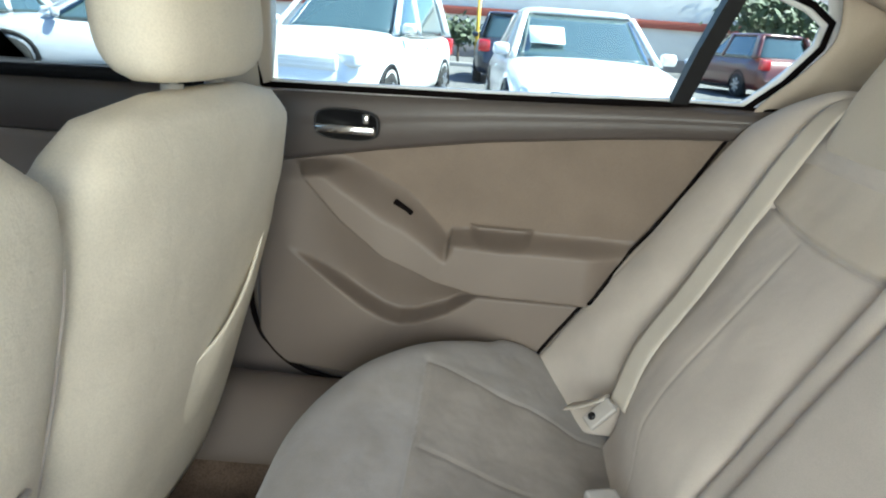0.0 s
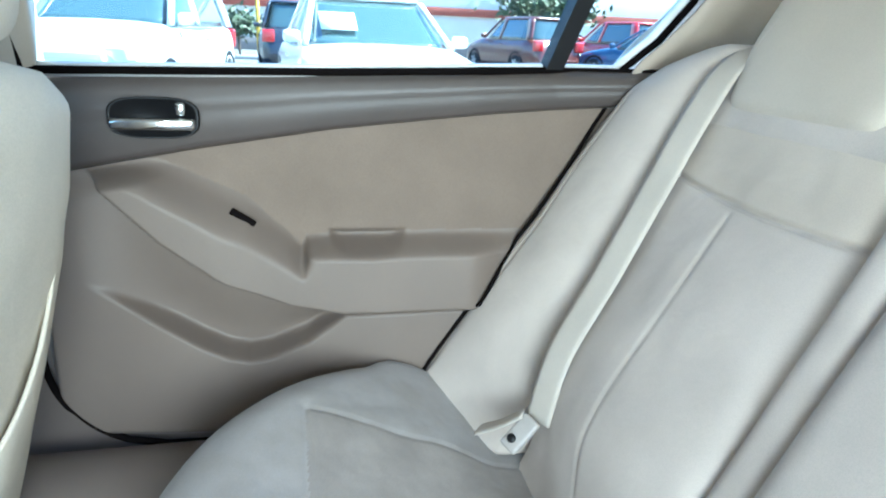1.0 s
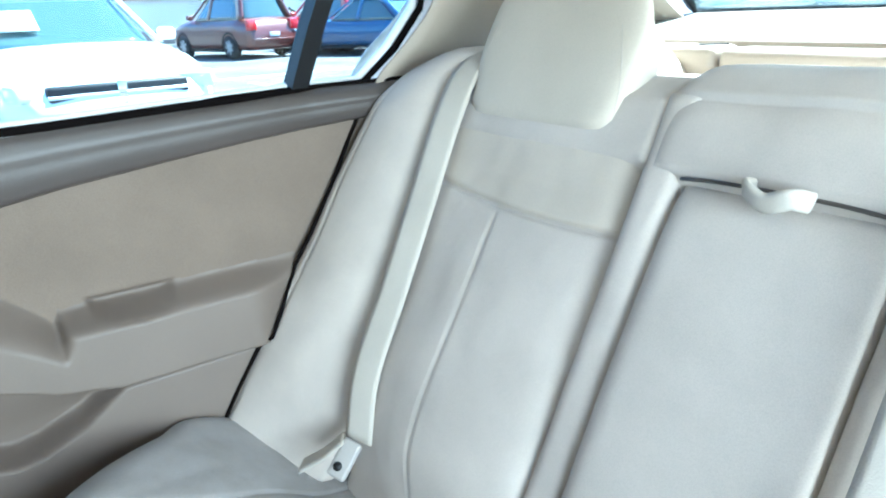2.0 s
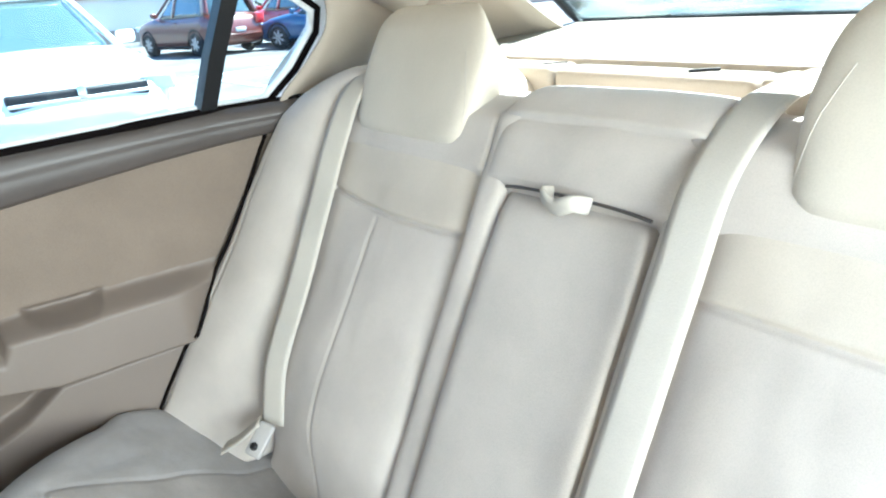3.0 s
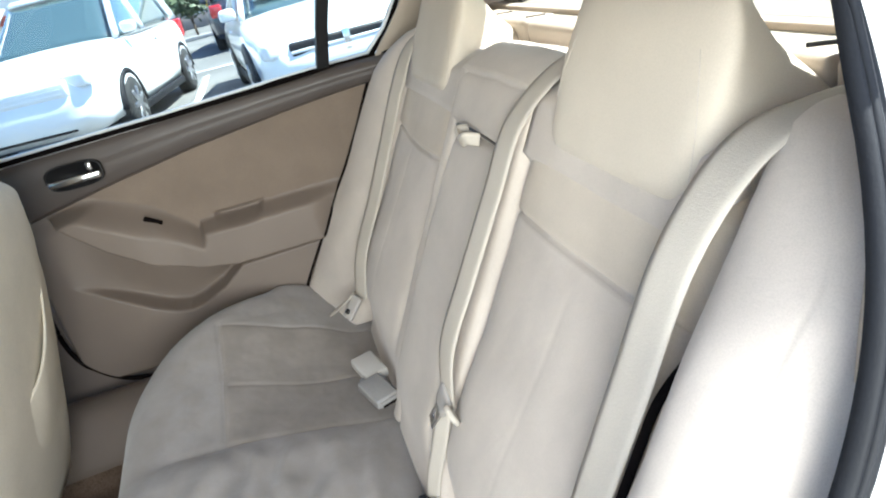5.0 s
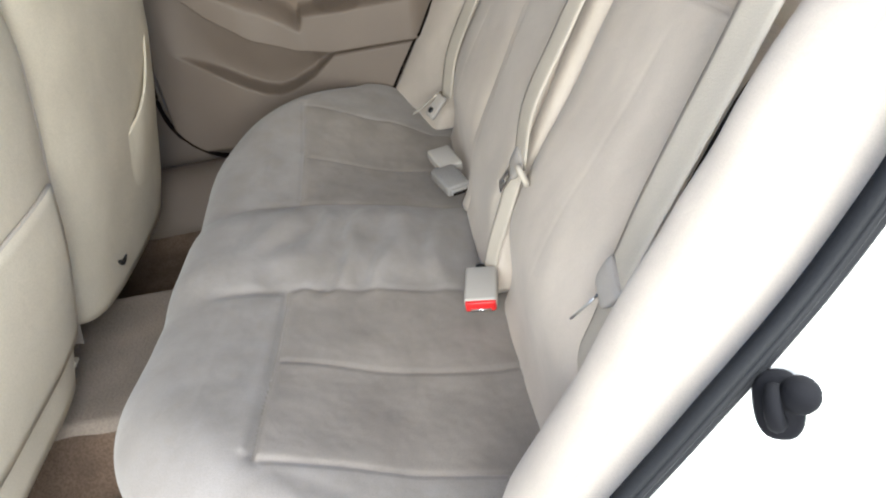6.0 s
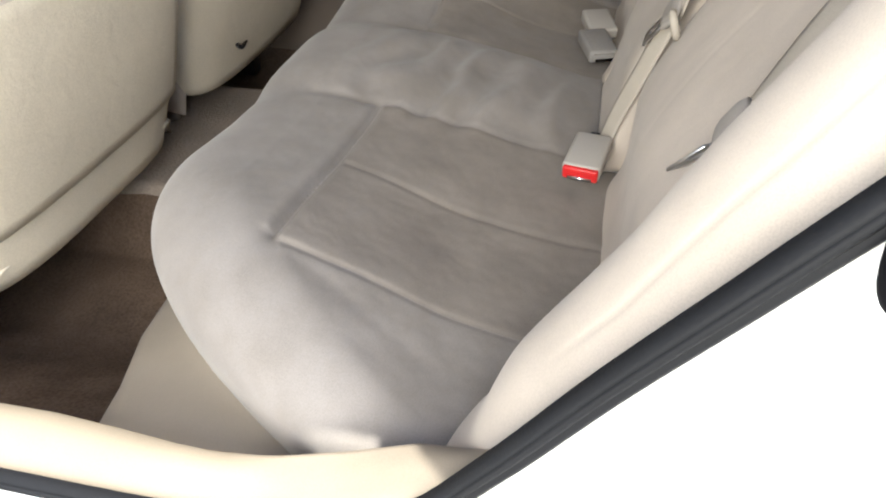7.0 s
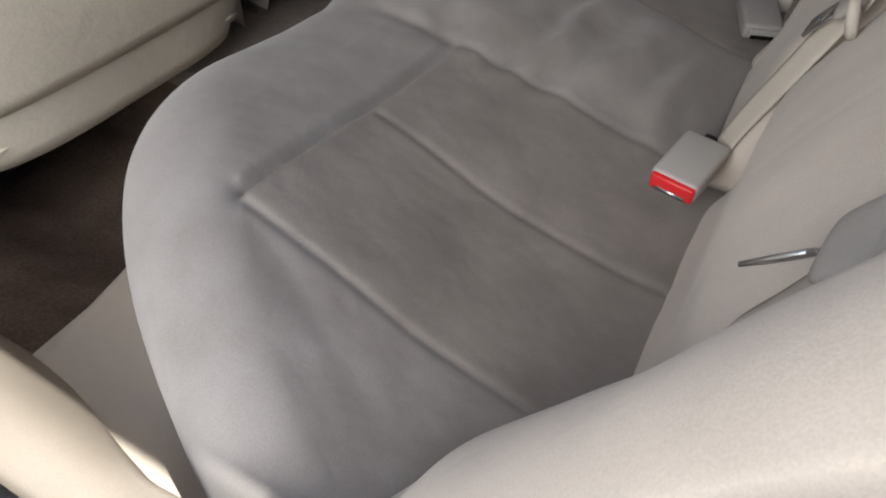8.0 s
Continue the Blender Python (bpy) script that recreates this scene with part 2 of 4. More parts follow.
def cushion_top(x, y):
    """Height of the bench at a place of the plan."""
    z = lerp([(0.30, 0.375), (0.37, 0.388), (0.46, 0.412), (0.55, 0.431), (0.64, 0.447), (0.72, 0.456), (0.78, 0.456), (0.84, 0.446)], y)
    a = abs(x)
    z += 0.012 * smooth(0.14, 0.06, a) * smooth(0.3, 0.45, y)                      # raised middle place
    z -= 0.016 * math.exp(-((a - 0.33) / 0.15) ** 2) * math.exp(-((y - 0.47) / 0.14) ** 2)
    front = smooth(0.615, 0.66, y)
    ins = 1 - smooth(0.63, 0.65, y)
    for sx in (0.135, 0.312, 0.490):
        z -= 0.0025 * groove(a - sx, 0.004) * ins
    z -= (0.0095 if x < 0 else 0.004) * groove(y - 0.645, 0.0048) * smooth(0.13, 0.16, a) * smooth(0.512, 0.490, a)
    z -= 0.0014 * groove((a - 0.490) - 0.55 * (0.645 - y) * 0.75, 0.012) * smooth(0.42, 0.5, y) * ins
    z -= 0.005 * groove(a - 0.135, 0.010) * front
    z += 0.0056 * math.sin(y * 84 + x * 14 + 3 * noise.noise(Vector((x, y, 3)) * 9)) * smooth(0.15, 0.08, abs(x + 0.02)) * smooth(0.36, 0.42, y) * (1 - smooth(0.66, 0.74, y))
    z += crease(x, y, 0.2, 9) * 0.004
    z += 0.010 * smooth(0.52, 0.68, a) * smooth(0.60, 0.45, y)
    z += 0.038 * smooth(0.12, 0.52, a) * smooth(0.45, 0.66, y) + (0.014 if x > 0 else 0.004) * smooth(0.30, 0.5, a) * smooth(0.36, 0.46, y)
    z += 0.0016 * crease(x, y, 0.9, 30)
    z += 0.030 * smooth(0.36, 0.62, x) * smooth(0.34, 0.48, y)                     # the far end stands fuller
    return z


def cushion_outline(n):
    """The bench in plan, from the near rear corner round the front to the far one: places and outward normals."""
    line = [Vector((-0.69, 0.32 + (front_edge(-0.69) - 0.32) * k / 30, 0)) for k in range(30)]
    line += [Vector((-0.69 + 1.395 * k / 400, front_edge(-0.69 + 1.395 * k / 400), 0)) for k in range(401)]
    line += [Vector((0.705, front_edge(0.705) + (0.32 - front_edge(0.705)) * k / 30, 0)) for k in range(1, 31)]
    run = [0.0]
    for p, q in zip(line, line[1:]):
        run.append(run[-1] + (q - p).length)
    even = [Vector((lerp([(run[max(0, j - 1)], line[max(0, j - 1)].x), (run[j], line[j].x)], s), lerp([(run[max(0, j - 1)], line[max(0, j - 1)].y), (run[j], line[j].y)], s), 0))
            for s, j in [(run[-1] * i / n, next(j for j, r in enumerate(run) if r >= run[-1] * i / n - 1e-9)) for i in range(n + 1)]]
    for _ in range(20):
        even = [even[0]] + [(even[i - 1] + even[i] * 2 + even[i + 1]) / 4 for i in range(1, n)] + [even[-1]]
    out = []
    for i in range(n + 1):
        d = (even[min(n, i + 4)] - even[max(0, i - 4)]).normalized()
        out.append((even[i], Vector((-d.y, d.x, 0))))
    return out


def cushion(root):
    nu, nv = 440, 190
    ring = cushion_outline(nu)
    rolls = [0.088 - (0.034 if n.x < 0 else 0.050) * smooth(0.75, 1.0, abs(n.x)) for _, n in ring]
    inner = [p - n * r for (p, n), r in zip(ring, rolls)]
    first = next(i for i, p in enumerate(inner) if p.x > -0.525)
    last = next(i for i, p in enumerate(inner) if p.x > 0.525)

    def back_x(i):
        if i < first:
            return -0.645 + (inner[first].x + 0.645) * i / first
        if i > last:
            return inner[last].x + (0.665 - inner[last].x) * (i - last) / (nu - last)
        return inner[i].x

    def fn(u, v):
        i = round(u * nu)
        p, n = ring[i]
        edge, r = inner[i], rolls[i]
        # the sheet runs over the top, then round the edge and down
        if v < 0.66:
            k = v / 0.66
            x, y = back_x(i) + (edge.x - back_x(i)) * k, 0.30 + (edge.y - 0.30) * k
            return Vector((x, y, cushion_top(x, y)))
        k = (v - 0.66) / 0.34
        z0 = cushion_top(edge.x, edge.y)
        a = min(1.0, k / 0.55) * math.pi / 2
        q = max(0.0, (k - 0.55) / 0.45)
        at = edge + n * (r * math.sin(a) - 0.035 * q * q)
        z = z0 - 0.85 * r * (1 - math.cos(a))
        z -= (z0 - 0.85 * r - 0.285) * q
        return Vector((at.x, at.y, z + crease(at.x, at.y, z, 8) * 0.004))

    # the top eases into the rolled edge
    g = np.array([[fn(i / nu, j / nv) for i in range(nu + 1)] for j in range(nv + 1)])
    ease = np.array([smooth(0.62, 0.66, j / nv) * smooth(0.88, 0.78, j / nv) for j in range(nv + 1)])[1:-1, None, None]
    for _ in range(30):
        mean = (g[:-2, 1:-1] + g[2:, 1:-1] + g[1:-1, :-2] + g[1:-1, 2:]) / 4
        g[1:-1, 1:-1] += (mean - g[1:-1, 1:-1]) * 0.8 * ease
    bm, vs = grid(lambda u, v: Vector(g[round(v * nv), round(u * nu)]), nu, nv)
    base = [bm.verts.new((v.co.x, v.co.y, 0.24)) for v in vs[-1]]
    backrow = [bm.verts.new((v.co.x, v.co.y, 0.24)) for v in vs[0]]
    for i in range(nu):
        bm.faces.new((vs[-1][i], vs[-1][i + 1], base[i + 1], base[i]))
        bm.faces.new((vs[0][i], vs[0][i + 1], backrow[i + 1], backrow[i]))
    for i in (0, -1):
        bm.faces.new([r[i] for r in vs] + [base[i], backrow[i]])
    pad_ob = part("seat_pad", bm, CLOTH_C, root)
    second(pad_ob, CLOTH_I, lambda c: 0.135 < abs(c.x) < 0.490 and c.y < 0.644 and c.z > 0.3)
    # piping along the lower edge of the front roll
    part("piping", tube([Vector((p.x - n.x * 0.03, p.y - n.y * 0.03, 0.292)) for p, n in ring[40:-40:8]], 0.003, 6, 0), CLOTH_B, root)
    return root


bench = thing("rear_bench", "grey-beige cloth rear car bench with stitched seams and two tall headrests", "car seat")
cushion(bench)


def seat_back(root):
    for sgn in (1, -1):
        xo = 0.512 if sgn > 0 else 0.545

        def seam_z(u):
            return (0.824 + 0.010 * u - 0.010 * math.sin(math.pi * u)) if sgn > 0 else 0.836 + 0.006 * u - 0.003 * math.sin(math.pi * u)

        def fn(u, v):
            x = 0.150 + (xo - 0.150) * u
            z = 0.385 + (0.925 - 0.385) * v
            o = 0.020 * (rim(u, 10) * rim(0.5 + 0.5 * (v * 0.5 + 0.0), 14) - 1)
            o += 0.012 * math.sin(math.pi * min(1, v * 1.15)) * math.sin(math.pi * u)
            o -= 0.0085 * groove(z - seam_z(u), 0.0032)
            o -= 0.003 * smooth(0.002, -0.008, z - seam_z(u))
            low = smooth(0.82, 0.79, z)
            o -= (0.0020 if sgn > 0 else 0.0008) * groove(x - 0.338 - 0.03 * (z - 0.6), 0.003) * low
            o += 0.001 * low * smooth(0.338, 0.38, x) + crease(x * sgn, z, 0.7, 10) * 0.003
            o += 0.012 * math.exp(-((z - 0.57) / 0.10) ** 2) - 0.034 * smooth(0.53, 0.41, z)
            if sgn < 0:
                o -= 0.045 * math.exp(-((1 - u) / 0.025) ** 2) * smooth(0.50, 0.58, z)
            p = on_back(x, z, o)
            return Vector((sgn * p.x, p.y, p.z))
        yoke = part("back_pad", pad(fn, (0, -0.10, 0.02), 90, 220), CLOTH, root)
        second(yoke, CLOTH_Y, lambda c: c.z > seam_z((abs(c.x) - 0.150) / (xo - 0.150)))

        # roll beside the middle armrest
        def roll(u, v):
            x = 0.106 + (0.152 - 0.106) * u
            z = 0.395 + (0.965 - 0.395) * v
            p = on_back(x, z, 0.012 * rim(u, 3.0) - 0.004 - 0.024 * smooth(0.52, 0.41, z) + crease(x, z, 0.2, 12) * 0.002)
            return Vector((sgn * p.x, p.y, p.z))
        part("side_roll", pad(roll, (0, -0.08, 0.0), 14, 60), CLOTH, root)

        # tall headrest, wedge shaped behind, with a seam along each front corner
        def skin(z, a, out=0.0):
            yf = lerp([(0.885, 0.085), (0.914, 0.094), (0.924, 0.1045), (0.931, 0.1055), (1.02, 0.068), (1.066, 0.049), (1.079, 0.039), (1.087, 0.029), (1.092, 0.017)], z)
            yb = lerp([(0.90, -0.10), (0.975, -0.066), (1.015, -0.032), (1.05, -0.014), (1.075, -0.004), (1.087, 0.004), (1.092, 0.009)], z)
            wf = lerp([(0.885, 0.124), (0.918, 0.129), (0.936, 0.135), (0.98, 0.139), (1.03, 0.139), (1.06, 0.136), (1.092, 0.130)], z)
            wb = lerp([(0.90, 0.150), (0.95, 0.132), (0.985, 0.110), (1.02, 0.096), (1.05, 0.092), (1.099, 0.094)], z)
            dome = 1 - 0.40 * (1 - math.sqrt(max(0.0, 1 - max(0.0, (z - 1.035) / 0.0575) ** 2.4)))
            c, t = math.cos(a), math.sin(a)
            low = smooth(1.07, 0.99, z)
            q = 0.5 + 0.5 * math.copysign(abs(t) ** (0.5 - 0.22 * low), t)
            w = (wb + (wf - wb) * smooth(0.0, 1.0, q)) * dome + out
            x = math.copysign(abs(c) ** (0.46 - 0.24 * low), c) * w
            y = yb + (yf - yb) * q + (out if t > 0 else -out)
            return Vector((sgn * 0.338 + x + crease(x, y, z, 9) * 0.003, y, z))
        rings = [[skin(0.885 + 0.207 * (1 - (1 - k / 25) ** 1.6), 2 * math.pi * j / 72) for j in range(72)] for k in range(26)]
        hb = part("headrest", loft(rings), LEATHER, root)
        for e in (-1, 1):
            run = [(0.93 + 0.105 * k / 14, math.pi * (0.5 + e * (0.26 - 0.11 * smooth(0.0, 0.8, k / 14)))) for k in range(15)]
            part("side_seam", tube([skin(z, a) for z, a in run], 0.0005, 6, 0), CLOTH_B, hb)

        # side bolster between backrest and door
        def bol(u, v):
            z = 0.385 + (1.0 - 0.385) * v
            x0 = lerp([(0.43, 0.515), (0.50, 0.490), (0.56, 0.476), (0.95, 0.478), (1.0, 0.47)], z) if sgn > 0 else lerp([(0.43, 0.522), (0.55, 0.536), (0.62, 0.541), (0.85, 0.547), (1.0, 0.53)], z)
            x1 = (0.008 if sgn < 0 else 0.011) + lerp([(0.43, 0.676), (0.50, 0.688), (0.62, 0.692), (0.8, 0.685), (0.93, 0.655), (0.965, 0.625), (1.0, 0.56)], z)
            yo = lerp([(0.43, 0.452), (0.47, 0.420), (0.56, 0.362), (0.64, 0.312), (0.72, 0.254), (0.80, 0.205), (0.92, 0.140), (1.0, 0.075)], z)
            yi = back_y(z) + (-0.004 if sgn > 0 else 0.020)
            yo += 0.010 if sgn > 0 else 0.0
            x = x0 + (x1 - x0) * u
            y = yi + (yo - yi) * u ** (1.15 if sgn > 0 else 0.85) + (0.030 * smooth(0.40, 0.60, z) if sgn > 0 else 0.016 + 0.018 * smooth(0.43, 0.52, z) * smooth(0.95, 0.82, z)) * math.sin(math.pi * min(1.0, u * 1.05)) ** 0.8
            y -= 0.030 * (1 - rim(u, 9)) * (1 if u > 0.5 else 0.6)
            y -= 0.045 * (1 - rim(0.5 + 0.5 * v, 12))
            y -= (0.0035 if sgn > 0 else 0.0016) * groove(u - 0.80, 0.012) * smooth(0.55, 0.62, z)
            if sgn < 0:
                y -= 0.045 * math.exp(-(u / 0.05) ** 2) * smooth(0.50, 0.58, z) * smooth(0.97, 0.93, z)
                y += (0.006 * smooth(0.42, 0.54, z) + 0.009 * smooth(0.60, 0.70, z)) * smooth(0.95, 0.85, z) * smooth(0.0, 0.4, u)
            y += crease(x * sgn, y, z, 8) * 0.004
            return Vector((sgn * x, y, z))
        part("side_bolster", pad(bol, (0, -0.09, 0.0), 56, 110), CLOTH, root)

    # folding middle armrest
    def arm(u, v):
        x = -0.106 + 0.212 * u
        z = 0.40 + (0.892 - 0.40) * v
        corner = rim(0.5 + 0.5 * v, 26)
        narrow = 1 - 0.06 * (1 - corner)
        o = 0.022 * (rim(u, 12) * corner - 1) + 0.010 + 0.008 * math.sin(math.pi * v) - 0.024 * smooth(0.52, 0.41, z) + crease(x, z, 0.3, 9) * 0.002
        return on_back(x * narrow, z, o)
    a = part("centre_armrest", pad(arm, (0, -0.06, 0.0), 36, 64), CLOTH_B, root)

    # pull loop of the armrest
    loop = [(0.022, 0.128, 0.898), (0.020, 0.143, 0.901), (0.000, 0.147, 0.893), (-0.022, 0.145, 0.900), (-0.030, 0.128, 0.895)]
    part("pull_loop", ribbon(loop, [(0, 0.2, 1)] * 5, 0.019, 0.003), WEB, a, "cream fabric pull loop")

    gap = [on_back(-0.100 + 0.2 * k / 12, 0.8930 - 0.004 * abs(k / 6 - 1) ** 3, 0.007) for k in range(13)]
    part("gap_line", tube(gap, 0.002, 6, 0), TAUPE, a, "dark gap above the armrest")

    # upper middle section rolling over to the shelf
    def top(u, v):
        x = -0.150 + 0.30 * u
        if v < 0.6:
            z = 0.897 + (0.965 - 0.897) * v / 0.6
            p = on_back(x, z, 0.012 - 0.016 * (1 - rim(0.5 - 0.5 * v / 0.6, 6)))
        else:
            k = (v - 0.6) / 0.4
            p = on_back(x, 0.965, 0.012) + Vector((0, -0.115 * k, 0.022 * math.sin(k * math.pi * 0.9)))
        soft = 1 - rim(u, 9)
        return p + Vector((0, -0.016 * soft, -0.014 * soft + 0.004 * math.sin(math.pi * u) + crease(x, p.y, p.z, 8) * 0.005))
    part("upper_roll", pad(top, (0, -0.02, -0.05), 60, 40), CLOTH, root)

    # outer shoulders under the headrests, over to the shelf
    for sgn in (1, -1):
        def sh(u, v):
            x = 0.148 + (0.50 - 0.148) * u
            if v < 0.3:
                p = on_back(x, 0.90 + 0.06 * v / 0.3, 0.002)
            else:
                k = (v - 0.3) / 0.7
                p = on_back(x, 0.96, 0.002) + Vector((0, -0.12 * k, 0.018 * math.sin(k * math.pi * 0.9)))
            return Vector((sgn * p.x, p.y, p.z + crease(x, p.y, sgn, 8) * 0.004))
        part("shoulder", pad(sh, (0, -0.02, -0.05), 24, 24), CLOTH, root)
    # black strip painting the shade in the joint between the near pad and its bolster
    joint = [on_back(-0.5462, 0.645 + 0.245 * k / 14, 0.031 - 0.034 * smooth(0.6, 1.0, k / 14)) for k in range(15)]
    part("joint", ribbon(joint, [(1, 0.25, 0)] * 15, 0.008, 0.003, 2), CAVITY, root, "dark strip standing for the shade beside the bolster")
    # hidden frame behind the pads
    part("back_shell", box(-0.68, -0.10, 0.30, 0.68, -0.04, 0.955, 0.02), TRIM, root)
    return root


seat_back(bench)


# ---------------------------------------------------------------- seat belts and buckles
def belt_tongue(parent, p, axis, across, label):
    """A moulded head with a bright metal tongue, pointing along axis."""
    a, c = Vector(axis).normalized(), Vector(across)
    c = (c - a * c.dot(a)).normalized()
    n = a.cross(c)
    m = Matrix((a, c, n)).transposed().to_4x4()
    m.translation = p
    # the head lies flat on the backrest with the webbing through it
    flat = (a - OUT * a.dot(OUT)).normalized()
    h = Matrix((flat, OUT.cross(flat), OUT)).transposed().to_4x4()
    h.translation = p
    rings = []
    for k in range(15):
        x = -0.019 + 0.031 * k / 14
        q = max(0.2, (1 - abs(2 * k / 14 - 1) ** 3.2)) ** 0.5
        rings.append([h @ Vector((x, y, z)) for y, z in [(math.copysign(abs(math.cos(b)) ** 0.6, math.cos(b)) * (0.025 - 0.007 * k / 14) * (0.75 + 0.25 * q), math.copysign(abs(math.sin(b)) ** 0.8, math.sin(b)) * 0.0062 * q) for b in [2 * math.pi * j / 24 for j in range(24)]]])
    head = part("tongue_head", loft(rings), TONGUE, parent)
    bm = bmesh.new()
    for y0, y1, x0, x1 in ((-0.0115, -0.0055, 0.010, 0.046), (0.0055, 0.0115, 0.010, 0.046), (-0.0056, 0.0056, 0.010, 0.020), (-0.0056, 0.0056, 0.035, 0.046)):
        box(x0, y0, -0.0013, x1, y1, 0.0013, 0.0006, 1, bm=bm)
    part("tongue", moved(bm, m), STEEL, head, label)


def belts():
    w = (1, 0.05, 0)
    r = thing("seat_belt", "cream webbing seat belt lying over the rear backrest", "seat belt", "rear seat belts")
    pts = [(0.485, -0.06, 1.005), (0.484, 0.03, 1.000), (0.482, 0.085, 0.975), on_back(0.480, 0.90, 0.020), on_back(0.472, 0.80, 0.022),
           on_back(0.463, 0.68, 0.024), on_back(0.452, 0.57, 0.030), (0.440, 0.330, 0.490)]
    ways = [w] * 2 + [(1, 0.25, 0)] + [(1, 0.42, 0)] * 5
    part("webbing", ribbon(pts, ways, 0.046), WEB, r)
    m = pose(0.436, 0.356, 0.472, -50, -18, 28)
    pl = part("anchor_plate", moved(box(-0.014, -0.030, -0.006, 0.015, 0.026, 0.006, 0.005, 3), m), TONGUE, r)
    bm = bmesh.new()
    bmesh.ops.create_cone(bm, cap_ends=True, segments=20, radius1=0.0065, radius2=0.0065, depth=0.003)
    part("bolt", moved(bm, m @ pose(0.003, 0.010, 0.006)), BLACK, pl, "black anchor bolt")
    part("anchor_sleeve", ribbon([(0.452, 0.346, 0.496), (0.470, 0.374, 0.470), (0.492, 0.396, 0.450)], [(1, -0.6, -0.1)] * 3, 0.034, 0.003), WEB, r)

    r = thing("seat_belt", "cream webbing seat belt with bright metal tongue over rear backrest", "seat belt", "rear seat belts")
    pts = [(-0.540, -0.06, 0.996), (-0.534, 0.02, 0.998), (-0.526, 0.085, 0.982), on_back(-0.519, 0.90, 0.036), on_back(-0.521, 0.80, 0.038),
           on_back(-0.519, 0.70, 0.036), on_back(-0.517, 0.632, 0.031)]
    ways = [w] * 3 + [(1, 0.05, 0), (1, 0.05, 0), (1, 0.0, 0), (1, -0.1, 0)]
    part("webbing", ribbon(pts, ways, 0.047), WEB, r)
    rings = []
    for k in range(13):
        a = math.pi * k / 12
        q = math.sin(a) ** 0.5
        rings.append([Vector((p.x, p.y + 0.012 - 0.024 * k / 12, p.z)) for p in [Vector((-0.524 + 0.016 * q * math.copysign(abs(math.cos(b)) ** 0.7, math.cos(b)), 0.050, 0.986 + 0.010 * q * math.copysign(abs(math.sin(b)) ** 0.7, math.sin(b)))) for b in [2 * math.pi * j / 20 for j in range(20)]]])
    part("belt_guide", loft(rings), PLASTIC, r, "rounded cream plastic belt guide")
    low = [on_back(-0.516, 0.628, 0.026), on_back(-0.513, 0.585, 0.020), on_back(-0.507, 0.53, 0.008), (-0.498, 0.300, 0.43)]
    part("lap_webbing", ribbon(low, [(1, -0.1, 0)] * 4, 0.040), WEB, r)
    belt_tongue(r, on_back(-0.514, 0.627, 0.034), (0.30, 0.54, -0.78), (0.75, -0.40, -0.45), "bright steel buckle tongue")

    r = thing("seat_belt", "cream webbing middle seat belt with steel tongue", "seat belt", "rear seat belts")
    pts = [(-0.152, -0.10, 1.006), (-0.152, -0.02, 1.002), (-0.152, 0.045, 0.990), on_back(-0.153, 0.93, 0.024), on_back(-0.155, 0.85, 0.030),
           on_back(-0.158, 0.75, 0.036), on_back(-0.161, 0.66, 0.040), (-0.163, 0.284, 0.600)]
    part("webbing", ribbon(pts, [w] * 3 + [(1, 0.1, 0)] * 5, 0.047), WEB, r)
    low = [(-0.165, 0.288, 0.597), (-0.155, 0.312, 0.52), (-0.143, 0.330, 0.46), (-0.138, 0.345, 0.40)]
    part("lap_webbing", ribbon(low, [(0.8, 0.5, 0)] * 4, 0.027), WEB, r)
    belt_tongue(r, Vector((-0.166, 0.291, 0.600)), (0.36, 0.45, -0.80), (0.91, -0.18, 0.36), "bright steel buckle tongue")
    ring = [Vector((-0.199 + 0.011 * math.cos(math.pi * k / 8), 0.288 + 0.004 * math.sin(math.pi * k / 8), 0.600 + 0.012 * math.sin(math.pi * k / 8))) for k in range(17)]
    part("webbing_loop", tube(ring, 0.0045, 8, 0), WEB, r, "rolled loop of cream webbing")


belts()


def buckle(at, yaw, tilt, label, red=True, mat=PLASTIC):
    """A belt buckle lying on the bench; its mouth points along local +x."""
    r = thing("belt_buckle", label, "belt buckle", "rear belt buckles")
    m = pose(*at, 0, tilt, yaw)
    part("housing", moved(box(-0.042, -0.024, -0.011, 0.032, 0.024, 0.011, 0.005, 3), m), mat, r)
    if red:
        bm = box(0.024, -0.022, -0.009, 0.0362, 0.022, 0.0085, 0.0025)
        b = part("release_button", moved(bm, m), RED, r, "red push button")
        part("slot", moved(box(0.034, -0.015, -0.0075, 0.0372, 0.015, -0.0035, 0), m), STEEL, b)
    else:
        part("release_button", moved(box(0.024, -0.018, -0.007, 0.036, 0.018, 0.006, 0.002), m), mat, r)
        part("slot", moved(box(0.034, -0.015, -0.006, 0.0368, 0.015, -0.001, 0), m), CAVITY, r)
    part("strap", moved(box(-0.062, -0.010, -0.008, -0.038, 0.010, -0.001, 0.003), m), BLACK if red else mat, r)


buckle((-0.186, 0.360, 0.420), 169, 6, "light grey belt buckle with red button on the bench")
buckle((0.252, 0.364, 0.432), 16, -8, "light grey belt buckle lying on the rear bench", False)
buckle((0.166, 0.360, 0.424), 200, 8, "grey belt buckle tucked beside the backrest", False, material("dark_grey_plastic", (0.26, 0.25, 0.24), 0.5, bump=0.1))


# ---------------------------------------------------------------- far rear door
def door_x(y):
    return lerp([(-0.05, 0.615), (0.05, 0.640), (0.12, 0.660), (0.25, 0.688), (0.45, 0.705), (0.7, 0.716), (1.03, 0.735), (2.1, 0.76)], y)


def sill_z(y):
    return lerp([(0.0, 0.955), (0.25, 0.95), (0.96, 0.926), (2.1, 0.905)], y)


